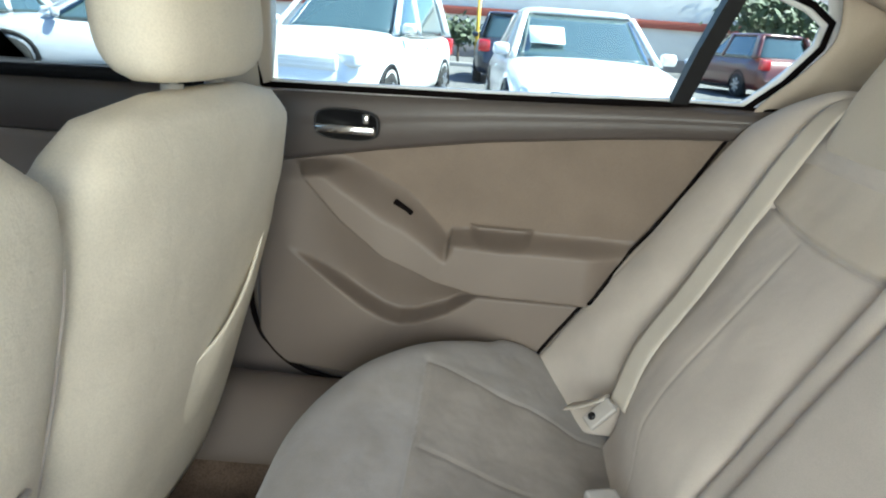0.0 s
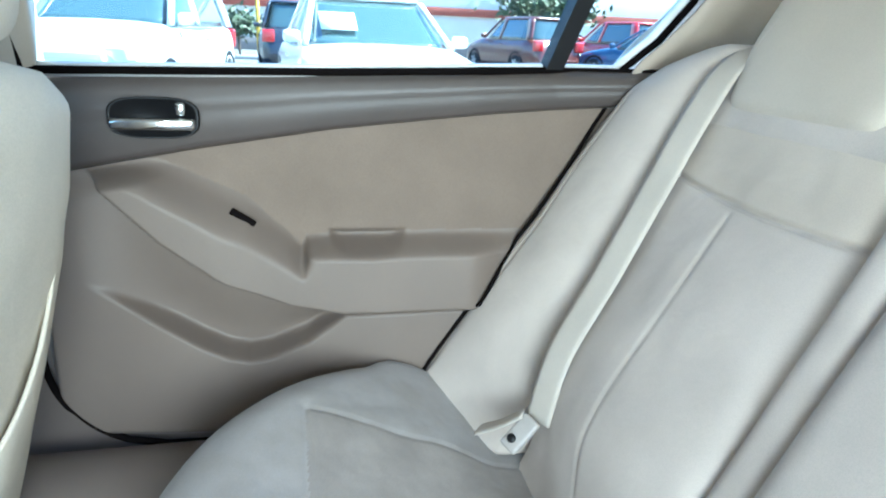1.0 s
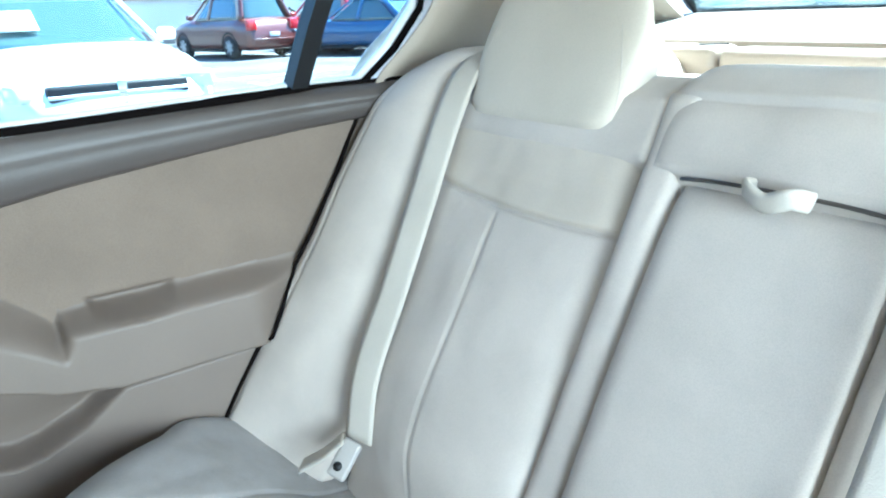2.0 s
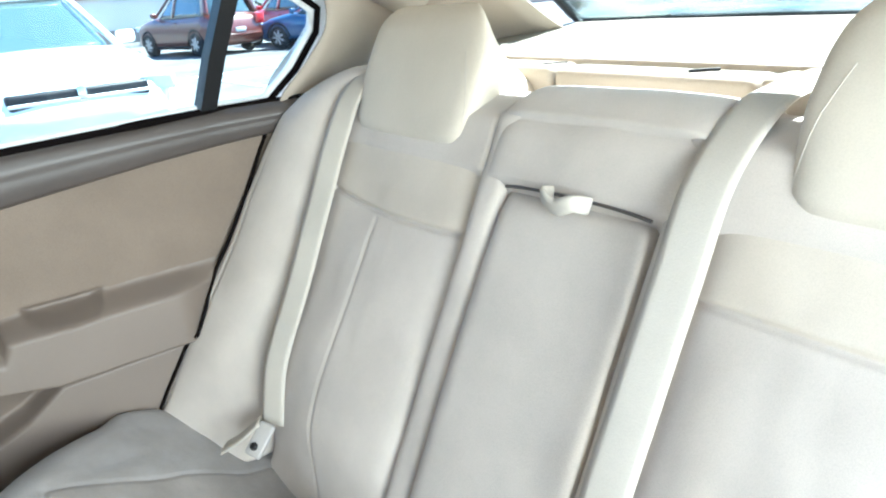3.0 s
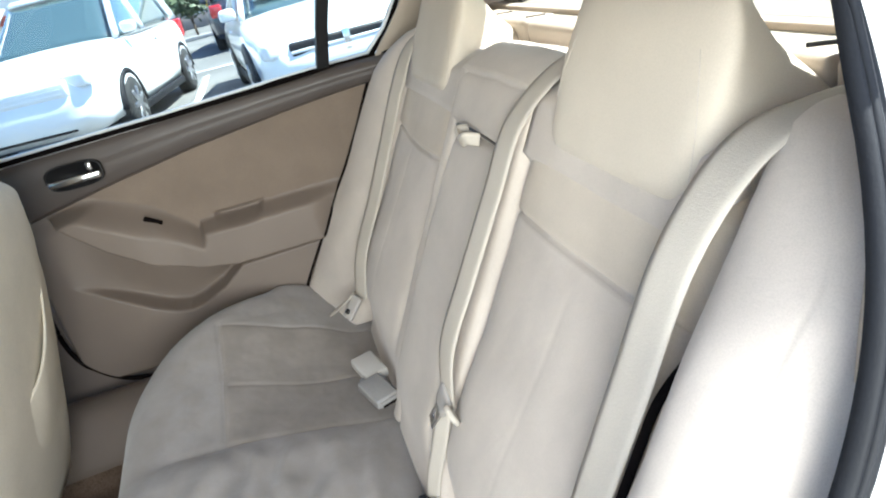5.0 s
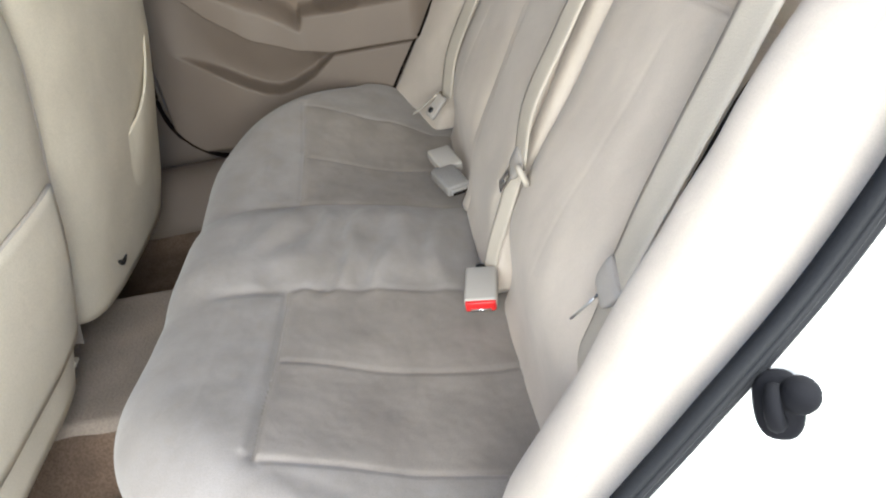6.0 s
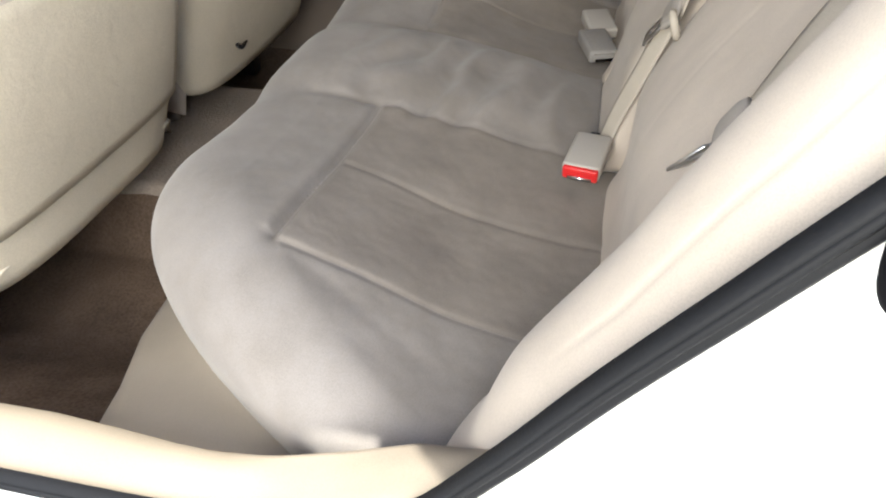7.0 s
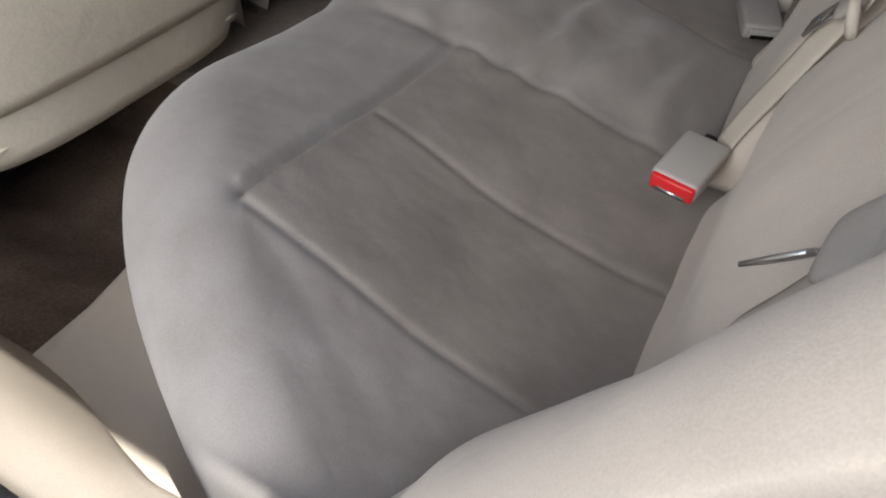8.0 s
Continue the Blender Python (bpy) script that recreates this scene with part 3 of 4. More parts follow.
def band_z(y):
    return lerp([(0.0, 0.902), (0.156, 0.896), (0.35, 0.878), (0.59, 0.850), (0.78, 0.819), (0.954, 0.785), (1.05, 0.765)], y)


def polygon_distance(poly, px, py):
    """Signed distance to a polygon, negative inside."""
    d, inside = 9.0, False
    for (ax, ay), (bx, by) in zip(poly, poly[1:] + poly[:1]):
        ex, ey, wx, wy = bx - ax, by - ay, px - ax, py - ay
        k = max(0.0, min(1.0, (wx * ex + wy * ey) / (ex * ex + ey * ey)))
        d = min(d, math.hypot(wx - ex * k, wy - ey * k))
        if (ay > py) != (by > py) and px < (bx - ax) * (py - ay) / (by - ay) + ax:
            inside = not inside
    return -d if inside else d


ARM_TOP = [(0.25, 0.690), (0.33, 0.690), (0.60, 0.684), (0.630, 0.682), (0.638, 0.664), (0.66, 0.690), (0.72, 0.745), (0.80, 0.783), (0.86, 0.808), (0.96, 0.815)]
ARM_LOW = [(0.25, 0.566), (0.576, 0.562), (0.66, 0.580), (0.757, 0.622), (0.845, 0.690), (0.91, 0.758), (0.955, 0.79), (1.1, 0.80)]
LIP = [(0.25, 0.566), (0.572, 0.556), (0.63, 0.512), (0.69, 0.486), (0.725, 0.480), (0.76, 0.488), (0.80, 0.508), (0.861, 0.547), (0.925, 0.590), (1.1, 0.69)]
NOTCH = [(0.596, 0.690), (0.590, 0.672), (0.572, 0.661), (0.535, 0.657), (0.500, 0.660), (0.482, 0.671), (0.474, 0.690)]


def far_door():
    root = thing("rear_door", "beige rear car door with dark taupe top and chrome handle", "car door")

    def place(u, v):
        """Place in the door's own plane for the lower panel."""
        z0 = 0.325
        z = z0 + (0.86 - z0) * v
        for _ in range(3):
            r = 0.17
            yf = 1.035 if z > 0.495 else 1.035 - r + math.sqrt(max(0.0, r * r - (0.495 - z) ** 2))
            yr = 0.30 - 0.42 * (z - 0.45)
            y = yr + (yf - yr) * u
            z = z0 + (band_z(y) - z0) * v
        return y, z

    def depth(y, z):
        up, low, lip = lerp(ARM_TOP, y), lerp(ARM_LOW, y), lerp(LIP, y)
        fade = smooth(0.97, 0.80, y)
        k = (up - z) / max(0.02, up - low)
        strap = smooth(0.622, 0.646, y)
        a = 0.056 * smooth(0.0, 0.25, k) * (1 - strap) + (0.058 + 0.014 * smooth(0.68, 0.78, y)) * smooth(-0.04, 0.50, k) * strap
        a *= smooth(low - 0.006, low + 0.004, z) * (0.5 + 0.5 * smooth(0.30, 0.38, y)) * smooth(0.0, 0.03, band_z(y) - z)
        pocket = smooth(0.572, 0.62, y)
        b = 0.028 * smooth(lip + 0.002, lip - 0.008, z)
        b = b * fade + 0.018 * (1 - fade) * smooth(0.0, 0.05, band_z(y) - z)
        d = max(a, b) if a > 0.001 else b
        d -= 0.030 * smooth(lip - 0.006, lip + 0.008, z) * (1 - smooth(lip, low - 0.004, z)) * pocket * smooth(0.97, 0.84, y)
        d -= 0.024 * smooth(0.004, -0.014, polygon_distance(NOTCH, y, z))
        return d - 0.03 * smooth(0.02, 0.0, 1.035 - y) - 0.03 * smooth(0.03, 0.0, z - 0.325)

    nu, nv = 250, 170
    pts = [[place(i / nu, j / nv) for i in range(nu + 1)] for j in range(nv + 1)]
    pos = [[Vector((door_x(y) - depth(y, z) + 0.012, y, z)) for y, z in row] for row in pts]
    pieces = {k: bmesh.new() for k in ("insert", "armrest", "lower_panel")}
    made = {k: {} for k in pieces}
    for j in range(nv):
        for i in range(nu):
            y, z = pts[j][i]
            if lerp(ARM_LOW, y) - 0.006 < z < lerp(ARM_TOP, y):
                k = "armrest"
            elif z >= lerp(ARM_TOP, y):
                k = "insert"
            else:
                k = "lower_panel"
            f = []
            for a, b in ((j, i), (j, i + 1), (j + 1, i + 1), (j + 1, i)):
                if (a, b) not in made[k]:
                    made[k][a, b] = pieces[k].verts.new(pos[a][b])
                f.append(made[k][a, b])
            pieces[k].faces.new(f)
    part("lower_panel", pieces["lower_panel"], TRIM, root)
    part("cloth_insert", pieces["insert"], TRIM_CLOTH, root)
    arm = part("armrest", pieces["armrest"], TRIM, root)
    sx = door_x(0.726) + 0.012 - depth(0.726, 0.718)
    part("switch_slot", moved(box(-0.003, -0.021, -0.0065, 0.004, 0.021, 0.0065, 0.003, 3), pose(sx - 0.001, 0.726, 0.718, 34)), CAVITY, arm, "black oblong slot in the armrest")

    def top(u, v):
        y = -0.02 + 1.055 * u
        z = band_z(y) + (sill_z(y) - band_z(y)) * v
        x = door_x(y) - 0.010 * math.sin(math.pi * min(1, v * 1.1)) - 0.004 * smooth(0.45, 0.65, v)
        if v > 0.8:
            x += 0.014 * ((v - 0.8) / 0.2) ** 2
        if v < 0.06:
            x += 0.010 * (1 - v / 0.06)
        return Vector((x, y, z))
    bm, _ = grid(top, 90, 26)
    part("upper_trim", bm, TAUPE, root, "dark taupe plastic upper trim", thick=0.004)

    edge = [place(1, k / 40) for k in range(40, -1, -1)] + [place(1 - k / 40, 0) for k in range(1, 41)]
    part("door_edge_seal", tube([Vector((door_x(y) + 0.002, y + (0.004 if z > 0.40 else 0), z - 0.004)) for y, z in edge], 0.006, 8, 0), CAVITY, root, "black rubber edge seal")
    gap = [place(0, k / 40) for k in range(41)]
    part("door_edge_seal", tube([Vector((min(0.684, door_x(yy) + 0.009 - depth(yy, zz)), yy - 0.013, zz)) for y, z in gap for yy, zz in [(0.013 + lerp([(0.43, 0.452), (0.47, 0.428), (0.56, 0.370), (0.64, 0.320), (0.72, 0.262), (0.80, 0.213), (0.92, 0.148)], z), z)]], 0.0034, 8, 0), CAVITY, root, "black rubber edge seal")
    bm, _ = grid(lambda u, v: Vector((0.800 + 0.03 * math.sin(math.pi * v) - 0.05 * max(0.0, v - 0.7), 0.10 + 0.97 * u, 0.16 + 0.77 * v)), 20, 20)
    part("outer_skin", bm, PAINT, root, "white painted outer skin", thick=0.002)
    # chrome release handle in its cup
    x = 0.700
    rings = []
    for k, (s, o) in enumerate(((1.0, 0.0), (0.96, -0.004), (0.90, -0.002), (0.82, 0.016), (0.6, 0.022))):
        rings.append([Vector((x + o, p.x, p.y)) for p in oval(0.840, 0.866, 0, 0.062 * s, 0.029 * s, 3.2, 32)])
    cup = part("handle_cup", loft(rings), BLACK, root, "black handle recess")
    lever = box(x - 0.014, 0.784, 0.851, x - 0.004, 0.898, 0.868, 0.005, 3)
    for v in lever.verts:
        v.co.x -= 0.006 * math.sin(math.pi * (v.co.y - 0.784) / 0.114)
        v.co.z -= 0.006 * math.sin(math.pi * (v.co.y - 0.784) / 0.114)
    part("handle", lever, CHROME, cup, "chrome lever")
    part("lock_tab", box(x - 0.012, 0.796, 0.870, x - 0.002, 0.810, 0.889, 0.004), CHROME, cup, "chrome lock tab")

    # window frame, glass, divider
    def wx(z):
        return 0.722 - 0.43 * (z - 0.93)
    outline = [(1.0, 0.927), (0.6, 0.936), (0.25, 0.949), (0.138, 0.950), (0.088, 1.0), (0.052, 1.06), (0.052, 1.098), (0.09, 1.122), (0.2, 1.158),
               (0.33, 1.19), (0.6, 1.242), (0.93, 1.285), (0.985, 1.25), (1.0, 1.1)]
    ring = [Vector((wx(z) - 0.02, y, z)) for y, z in outline]
    part("belt_line_seal", tube([Vector((door_x(y) + 0.010, y, sill_z(y) + 0.001)) for y in [0.0 + 1.03 * k / 30 for k in range(31)]], 0.0034, 8, 0), CAVITY, root, "black rubber strip below the glass")
    part("window_seal", tube(ring + [ring[0]], 0.0056, 8, 0), CAVITY, root, "black rubber window seal")
    ring = [p + Vector((0.020, 0, 0)) for p in ring]
    part("window_frame", tube(ring + [ring[0]], 0.0105, 8, 0), PAINT, root, "white painted window frame")
    bm = bmesh.new()
    bm.faces.new([bm.verts.new((wx(z) + 0.004, y, z)) for y, z in outline])
    pane = part("window_pane", bm, WINDOW, root, "clear glass pane", smooth=False, thick=0.004)
    pane.visible_shadow = False
    bm = loft([[Vector((wx(z) + dx, y + dy, z)) for dx, dy in ((-0.024, 0.013), (0.012, 0.013), (0.012, -0.015), (-0.024, -0.015))]
               for y, z in ((0.252, 0.945), (0.232, 1.04), (0.196, 1.175))])
    part("divider_post", bm, BLACK, root, "black window divider post", smooth=False)
    return root


far_door()
tagged(part("trim", box(0.778, 0.60, 0.17, 0.790, 1.16, 0.86, 0.004), TRIM), "beige inner sill panel behind the door", "sill trim", kind="structure")


# ---------------------------------------------------------------- cabin shell
def sill_trim(sgn, name):
    """Moulded kick plate along the door opening, curving down to the carpet."""
    if sgn < 0:
        st = [(0.40, -0.672, 0.478, 0.500), (0.455, -0.673, 0.472, 0.470), (0.51, -0.673, 0.446, 0.440), (0.572, -0.672, 0.420, 0.412), (0.63, -0.657, 0.386, 0.405),
              (0.688, -0.640, 0.354, 0.404), (0.75, -0.625, 0.328, 0.403), (0.81, -0.613, 0.306, 0.402), (0.90, -0.609, 0.288, 0.402), (1.05, -0.602, 0.270, 0.402), (1.5, -0.600, 0.270, 0.402)]
    else:
        st = [(0.40, -0.668, 0.440, 0.470), (0.52, -0.632, 0.365, 0.425), (0.60, -0.606, 0.305, 0.410), (0.70, -0.582, 0.250, 0.404), (0.86, -0.552, 0.190, 0.402), (1.5, -0.545, 0.186, 0.402)]
    rings = []
    for i in range(60):
        y = 0.40 + 1.1 * (i / 59) ** 1.6
        xi, zi, zo = (lerp([(s[0], s[k]) for s in st], y) for k in (1, 2, 3))
        xo = -0.716
        if sgn > 0:
            zo = 0.332
            zi = min(zi, 0.30)
        row = [Vector((xo - 0.006, y, zo - 0.03)), Vector((xo, y, zo - 0.004)), Vector((xo + 0.006, y, zo))]
        for k in range(1, 11):
            t = k / 10
            x = xo + 0.006 + (xi - xo - 0.006) * (0.62 * t + 0.38 * t ** 0.6)
            z = zo + (zi - zo) * t ** 2.6 + 0.004 * math.sin(math.pi * t)
            row.append(Vector((x, y, z)))
        if sgn < 0:
            row.append(Vector((xi + 0.003, y, zi - 0.012)))
            row.append(Vector((xi + 0.002, y, zi - 0.07)))
        rings.append([Vector((-sgn * p.x, p.y, p.z)) for p in row])
    bm = loft(rings, closed=False)
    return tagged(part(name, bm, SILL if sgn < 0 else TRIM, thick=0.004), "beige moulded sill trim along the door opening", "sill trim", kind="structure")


sill_trim(-1, "trim")
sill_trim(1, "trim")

NEAR = [(-0.724, 1.08, 0.388), (-0.724, 0.80, 0.390), (-0.724, 0.63, 0.394), (-0.724, 0.52, 0.412), (-0.722, 0.445, 0.452), (-0.720, 0.388, 0.525), (-0.720, 0.334, 0.61),
        (-0.720, 0.279, 0.69), (-0.716, 0.216, 0.78), (-0.711, 0.166, 0.88), (-0.688, 0.130, 0.97), (-0.630, 0.095, 1.062), (-0.604, 0.108, 1.117),
        (-0.592, 0.20, 1.149), (-0.587, 0.33, 1.178), (-0.584, 0.45, 1.203), (-0.582, 0.70, 1.246), (-0.582, 1.0, 1.285)]


def opening_rows(sgn):
    """Rows across the edge of a door opening: inner lip, seal, painted jamb, outer skin."""
    line = spline(NEAR, 6)
    rows = []
    for i, p in enumerate(line):
        d = line[min(i + 1, len(line) - 1)] - line[max(i - 1, 0)]
        n = Vector((0, -d.z, d.y)).normalized()
        n = -n if n.dot(Vector((0, p.y - 0.62, p.z - 0.80))) < 0 else n
        if sgn < 0 or p.y < 0.42 or p.z > 0.6:
            rows.append((Vector((sgn * -p.x, p.y, p.z)), n))
    return rows


def door_opening(sgn):
    rows = opening_rows(sgn)
    s = sgn
    prof = [(-0.012, -0.004), (-0.009, 0.004), (-0.005, 0.006), (-0.002, 0.003), (0.001, 0.004), (0.004, 0.006), (0.008, 0.004), (0.011, -0.003), (0.006, -0.008), (-0.004, -0.008)]
    seal = None
    rings = [[p + Vector((s * o, 0, 0)) + n * (w - 0.011) * 0.86 * (1 - 0.66 * smooth(1.03, 1.12, p.z)) for w, o in prof] for p, n in rows]
    if s < 0:
        seal = part("weatherstrip", loft(rings), RUBBER)
        tagged(seal, "dark grey rubber weatherstrip round the door opening", "weatherstrip")
        lines = [p - n * 0.012 * (1 - 0.66 * smooth(1.03, 1.12, p.z)) + Vector((s * 0.005, 0, 0)) for p, n in rows]
        part("bead", tube(lines, 0.0028, 6, 0), RUBBER, seal)

    def jamb(i, k):
        p, n = rows[i]
        upper = smooth(1.0, 1.12, p.z)
        o = [0.0, 0.008, 0.035, 0.14, 0.16, 0.16][k] * (1 - 0.72 * upper)
        w = [-0.006, 0.016, 0.032, 0.048, 0.07, 0.28][k] * (1 - 0.45 * upper * (k == 5))
        q = p + n * w
        return Vector((q.x + s * o, q.y, q.z)) if k < 5 else Vector((q.x + s * o * (0.9 if upper < 0.5 else 0.2), q.y, q.z))
    bm = loft([[jamb(i, k) for k in range(0 if s < 0 else 3, 6)] for i in range(len(rows))], closed=False)
    return seal, bm


seal, bm = door_opening(-1)
jamb = tagged(part("door_jamb", bm, PAINT, thick=0.002), "glossy white painted door jamb and body side", "door jamb", kind="structure")
_, bm = door_opening(1)
tagged(part("door_jamb", bm, PAINT, thick=0.002), "glossy white painted door jamb and body side", "door jamb", kind="structure")


def striker():
    r = thing("door_striker", "black door striker latch bolted to the white jamb", "door striker")
    m = look((-0.735, 0.252, 0.716), Vector((-0.735, 0.252, 0.716)) - Vector((-0.62, 0.60, 0.50)), 200) @ Matrix.Diagonal((0.56, 0.56, 0.6, 1))
    rings = [[m @ Vector((p.x, p.y, z)) for p in oval(0, 0, 0, hx, hy, 2.6, 24)] for z, hx, hy in ((0, 0.023, 0.034), (0.006, 0.023, 0.034), (0.012, 0.019, 0.030))]
    part("striker_plate", loft(rings), DULL, r)
    loop = [m @ Vector(q) for q in ((0.0, -0.014, 0.01), (0.0, -0.014, 0.022), (0.0, 0.0, 0.027), (0.0, 0.014, 0.022), (0.0, 0.014, 0.01))]
    part("striker_loop", tube(loop, 0.005, 10), DULL, r)
    bm = bmesh.new()
    bmesh.ops.create_uvsphere(bm, u_segments=18, v_segments=12, radius=0.0105)
    part("rubber_stop", moved(bm, Matrix.Translation(m @ Vector((-0.022, -0.012, 0.016)))), DULL, r, "round black rubber stop")


striker()


def floor_and_tunnel():
    def fl(u, v):
        x = -0.63 + 1.23 * u
        y = 0.62 + 1.75 * v
        z = 0.186
        a = abs(x)
        z += 0.098 * smooth(0.235, 0.175, a)
        z += 0.015 * smooth(1.5, 1.9, y) * 6 * smooth(1.5, 2.4, y) + crease(x, y, 0, 6) * 0.006
        z += 0.03 * smooth(0.50, 0.58, a) if x > 0 else 0.105 * smooth(0.37, 0.63, a)
        return Vector((x, y, z))
    bm, _ = grid(fl, 120, 110)
    tagged(part("floor", bm, CARPET, thick=0.01), "worn brown carpet of the footwells", "car floor", kind="structure")

    def cover(u, v):
        x = -0.222 + 0.444 * u
        y = 0.70 + 0.60 * v
        a = abs(x)
        z = 0.190 + 0.098 * smooth(0.228, 0.170, a) + 0.004 - 0.02 * smooth(0.80, 0.7, y) + crease(x, y, 2, 9) * 0.003
        return Vector((x, y, z))
    bm, _ = grid(cover, 70, 40)
    tagged(part("tunnel_cover", bm, TUNNEL, thick=0.004), "grey-beige carpet over the raised centre tunnel", "tunnel carpet", kind="structure")

    def riser(u, v):
        x = -0.685 + 1.285 * u
        y0, z0 = front_edge(x) - 0.045, 0.297 + 0.03 * smooth(0.5, 0.64, -x)
        y1 = lerp([(-0.65, 0.79), (-0.613, 0.81), (-0.536, 0.847), (-0.426, 0.902), (-0.313, 0.935), (-0.24, 0.93), (-0.17, 0.865), (0.17, 0.865), (0.24, 0.868), (0.6, 0.862)], x)
        z1 = lerp([(-0.65, 0.325), (-0.613, 0.308), (-0.536, 0.270), (-0.426, 0.228), (-0.313, 0.196), (-0.24, 0.190), (-0.17, 0.290), (0.17, 0.290), (0.24, 0.190), (0.6, 0.186)], x)
        k = v
        return Vector((x, y0 + (y1 - y0) * (k ** 1.7), z0 + (z1 + 0.004 - z0) * k ** 0.8))
    bm, _ = grid(riser, 150, 20)
    tagged(part("seat_riser", bm, LEATHER, thick=0.003), "beige moulded riser below the bench", "seat base", kind="structure")


floor_and_tunnel()


def c_pillar(sgn):
    e1 = spline([(0.676, 0.140, 0.90), (0.668, 0.128, 0.955), (0.638, 0.088, 1.01), (0.612, 0.054, 1.065), (0.598, 0.056, 1.112), (0.572, 0.09, 1.150), (0.568, 0.20, 1.178)], 5)
    e2 = spline([(0.52, -0.48, 0.97), (0.487, -0.43, 1.012), (0.475, -0.35, 1.050), (0.455, -0.22, 1.118), (0.445, -0.10, 1.185), (0.44, 0.0, 1.245), (0.44, 0.06, 1.28)], 5)
    rings = []
    for a, b in zip(e1, e2):
        row = []
        for k in range(13):
            t = k / 12
            p = a.lerp(b, t)
            p.x += 0.060 * math.sin(math.pi * t)
            row.append(Vector((sgn * p.x, p.y, p.z)))
        rings.append(row)
    return tagged(part("pillar_trim", loft(rings, closed=False), PILLAR, thick=0.004), "smooth beige rear pillar trim beside the rear window", "pillar trim", kind="structure")


c_pillar(1)
c_pillar(-1)


def shelf():
    r = thing("parcel_shelf", "sunlit beige parcel shelf behind the rear seats", "parcel shelf")

    def top(u, v):
        x = (-1 + 2 * u) * (0.60 - 0.10 * v)
        y = -0.105 - 0.36 * v - 0.02 * (1 - (2 * u - 1) ** 2) * v
        z = 0.998 + 0.036 * v + (0.006 * groove(v - 0.30, 0.02))
        return Vector((x, y, z))
    bm, _ = grid(top, 40, 30)
    part("shelf_top", bm, SHELF, r, thick=0.006)
    # raised front rail, in panels with dark slots
    for i, (x0, x1) in enumerate(((-0.60, -0.455), (-0.45, -0.20), (-0.195, -0.10), (-0.095, 0.185), (0.19, 0.46), (0.465, 0.60))):
        part("front_panel", box(x0, -0.112, 0.958, x1, -0.050, 1.004 - 0.002 * (i % 2), 0.010, 3), PILLAR, r)
    part("gap", box(-0.6, -0.118, 0.95, 0.6, -0.112, 0.990, 0), BLACK, r)
    for x in (-0.42, -0.02, 0.21, 0.36):
        part("slot", moved(box(-0.018, -0.0015, -0.002, 0.018, 0.0015, 0.002, 0.0008), pose(x, -0.081, 1.004, 0, 0, 48)), BLACK, r, "dark slot")
    part("shelf_trim", box(-0.57, -0.142, 0.994, 0.57, -0.119, 1.0075, 0.003), PILLAR, r)
    part("shelf_trim_line", box(-0.57, -0.147, 0.996, 0.57, -0.1425, 1.0065, 0.001), TAUPE, r)


shelf()


def roof():
    def hl(u, v):
        x = -0.575 + 1.15 * u
        y = -0.11 + 2.11 * v
        top = lerp([(-0.11, 1.205), (0.0, 1.262), (0.3, 1.31), (0.8, 1.335), (1.4, 1.31), (2.0, 1.24)], y)
        edge = lerp([(-0.11, 1.06), (0.0, 1.115), (0.1, 1.155), (0.33, 1.195), (0.6, 1.25), (1.0, 1.288), (2.0, 1.18)], y)
        k = abs(2 * u - 1)
        return Vector((x, y, edge + (top - edge) * (1 - k ** 3.5)))
    bm, _ = grid(hl, 48, 40)
    tagged(part("ceiling", bm, HEADLINER, thick=-0.02), "light beige cloth headliner", "headliner", kind="structure")

    def gl(u, v):
        x = (-1 + 2 * u) * (0.50 - 0.05 * v)
        y = -0.46 + 0.375 * v - 0.05 * (1 - (2 * u - 1) ** 2) * (1 - v)
        z = 1.034 + 0.179 * v + 0.022 * math.sin(math.pi * v)
        return Vector((x, y, z))
    w = thing("window_1", "large sloping rear window with dark ceramic edge", "rear window", kind="structure")
    bm, _ = grid(gl, 30, 20)
    part("window_pane", bm, REARGLASS, w, thick=0.004).visible_shadow = False
    line = [gl(0, 1 - k / 20) for k in range(21)] + [gl(k / 30, 0) for k in range(1, 31)] + [gl(1, k / 20) for k in range(1, 21)]
    part("window_edge", tube(line, 0.010, 8, 0, 0.6), BLACK, w, "black window edge")
    for s in (1, -1):
        def rail(u, v):
            y = -0.05 + 2.0 * u
            e = lerp([(-0.05, 1.09), (0.1, 1.160), (0.33, 1.200), (0.6, 1.255), (1.0, 1.293), (1.95, 1.19)], y)
            return Vector((s * (0.57 + (0.15 if s > 0 else 0.085) * v), y, e + 0.030 + 0.02 * math.sin(math.pi * v) - 0.022 * v))
        bm, _ = grid(rail, 40, 6)
        tagged(part("roof_edge", bm, PAINT, thick=0.004), "white painted outer roof edge", "roof edge", kind="structure")


roof()


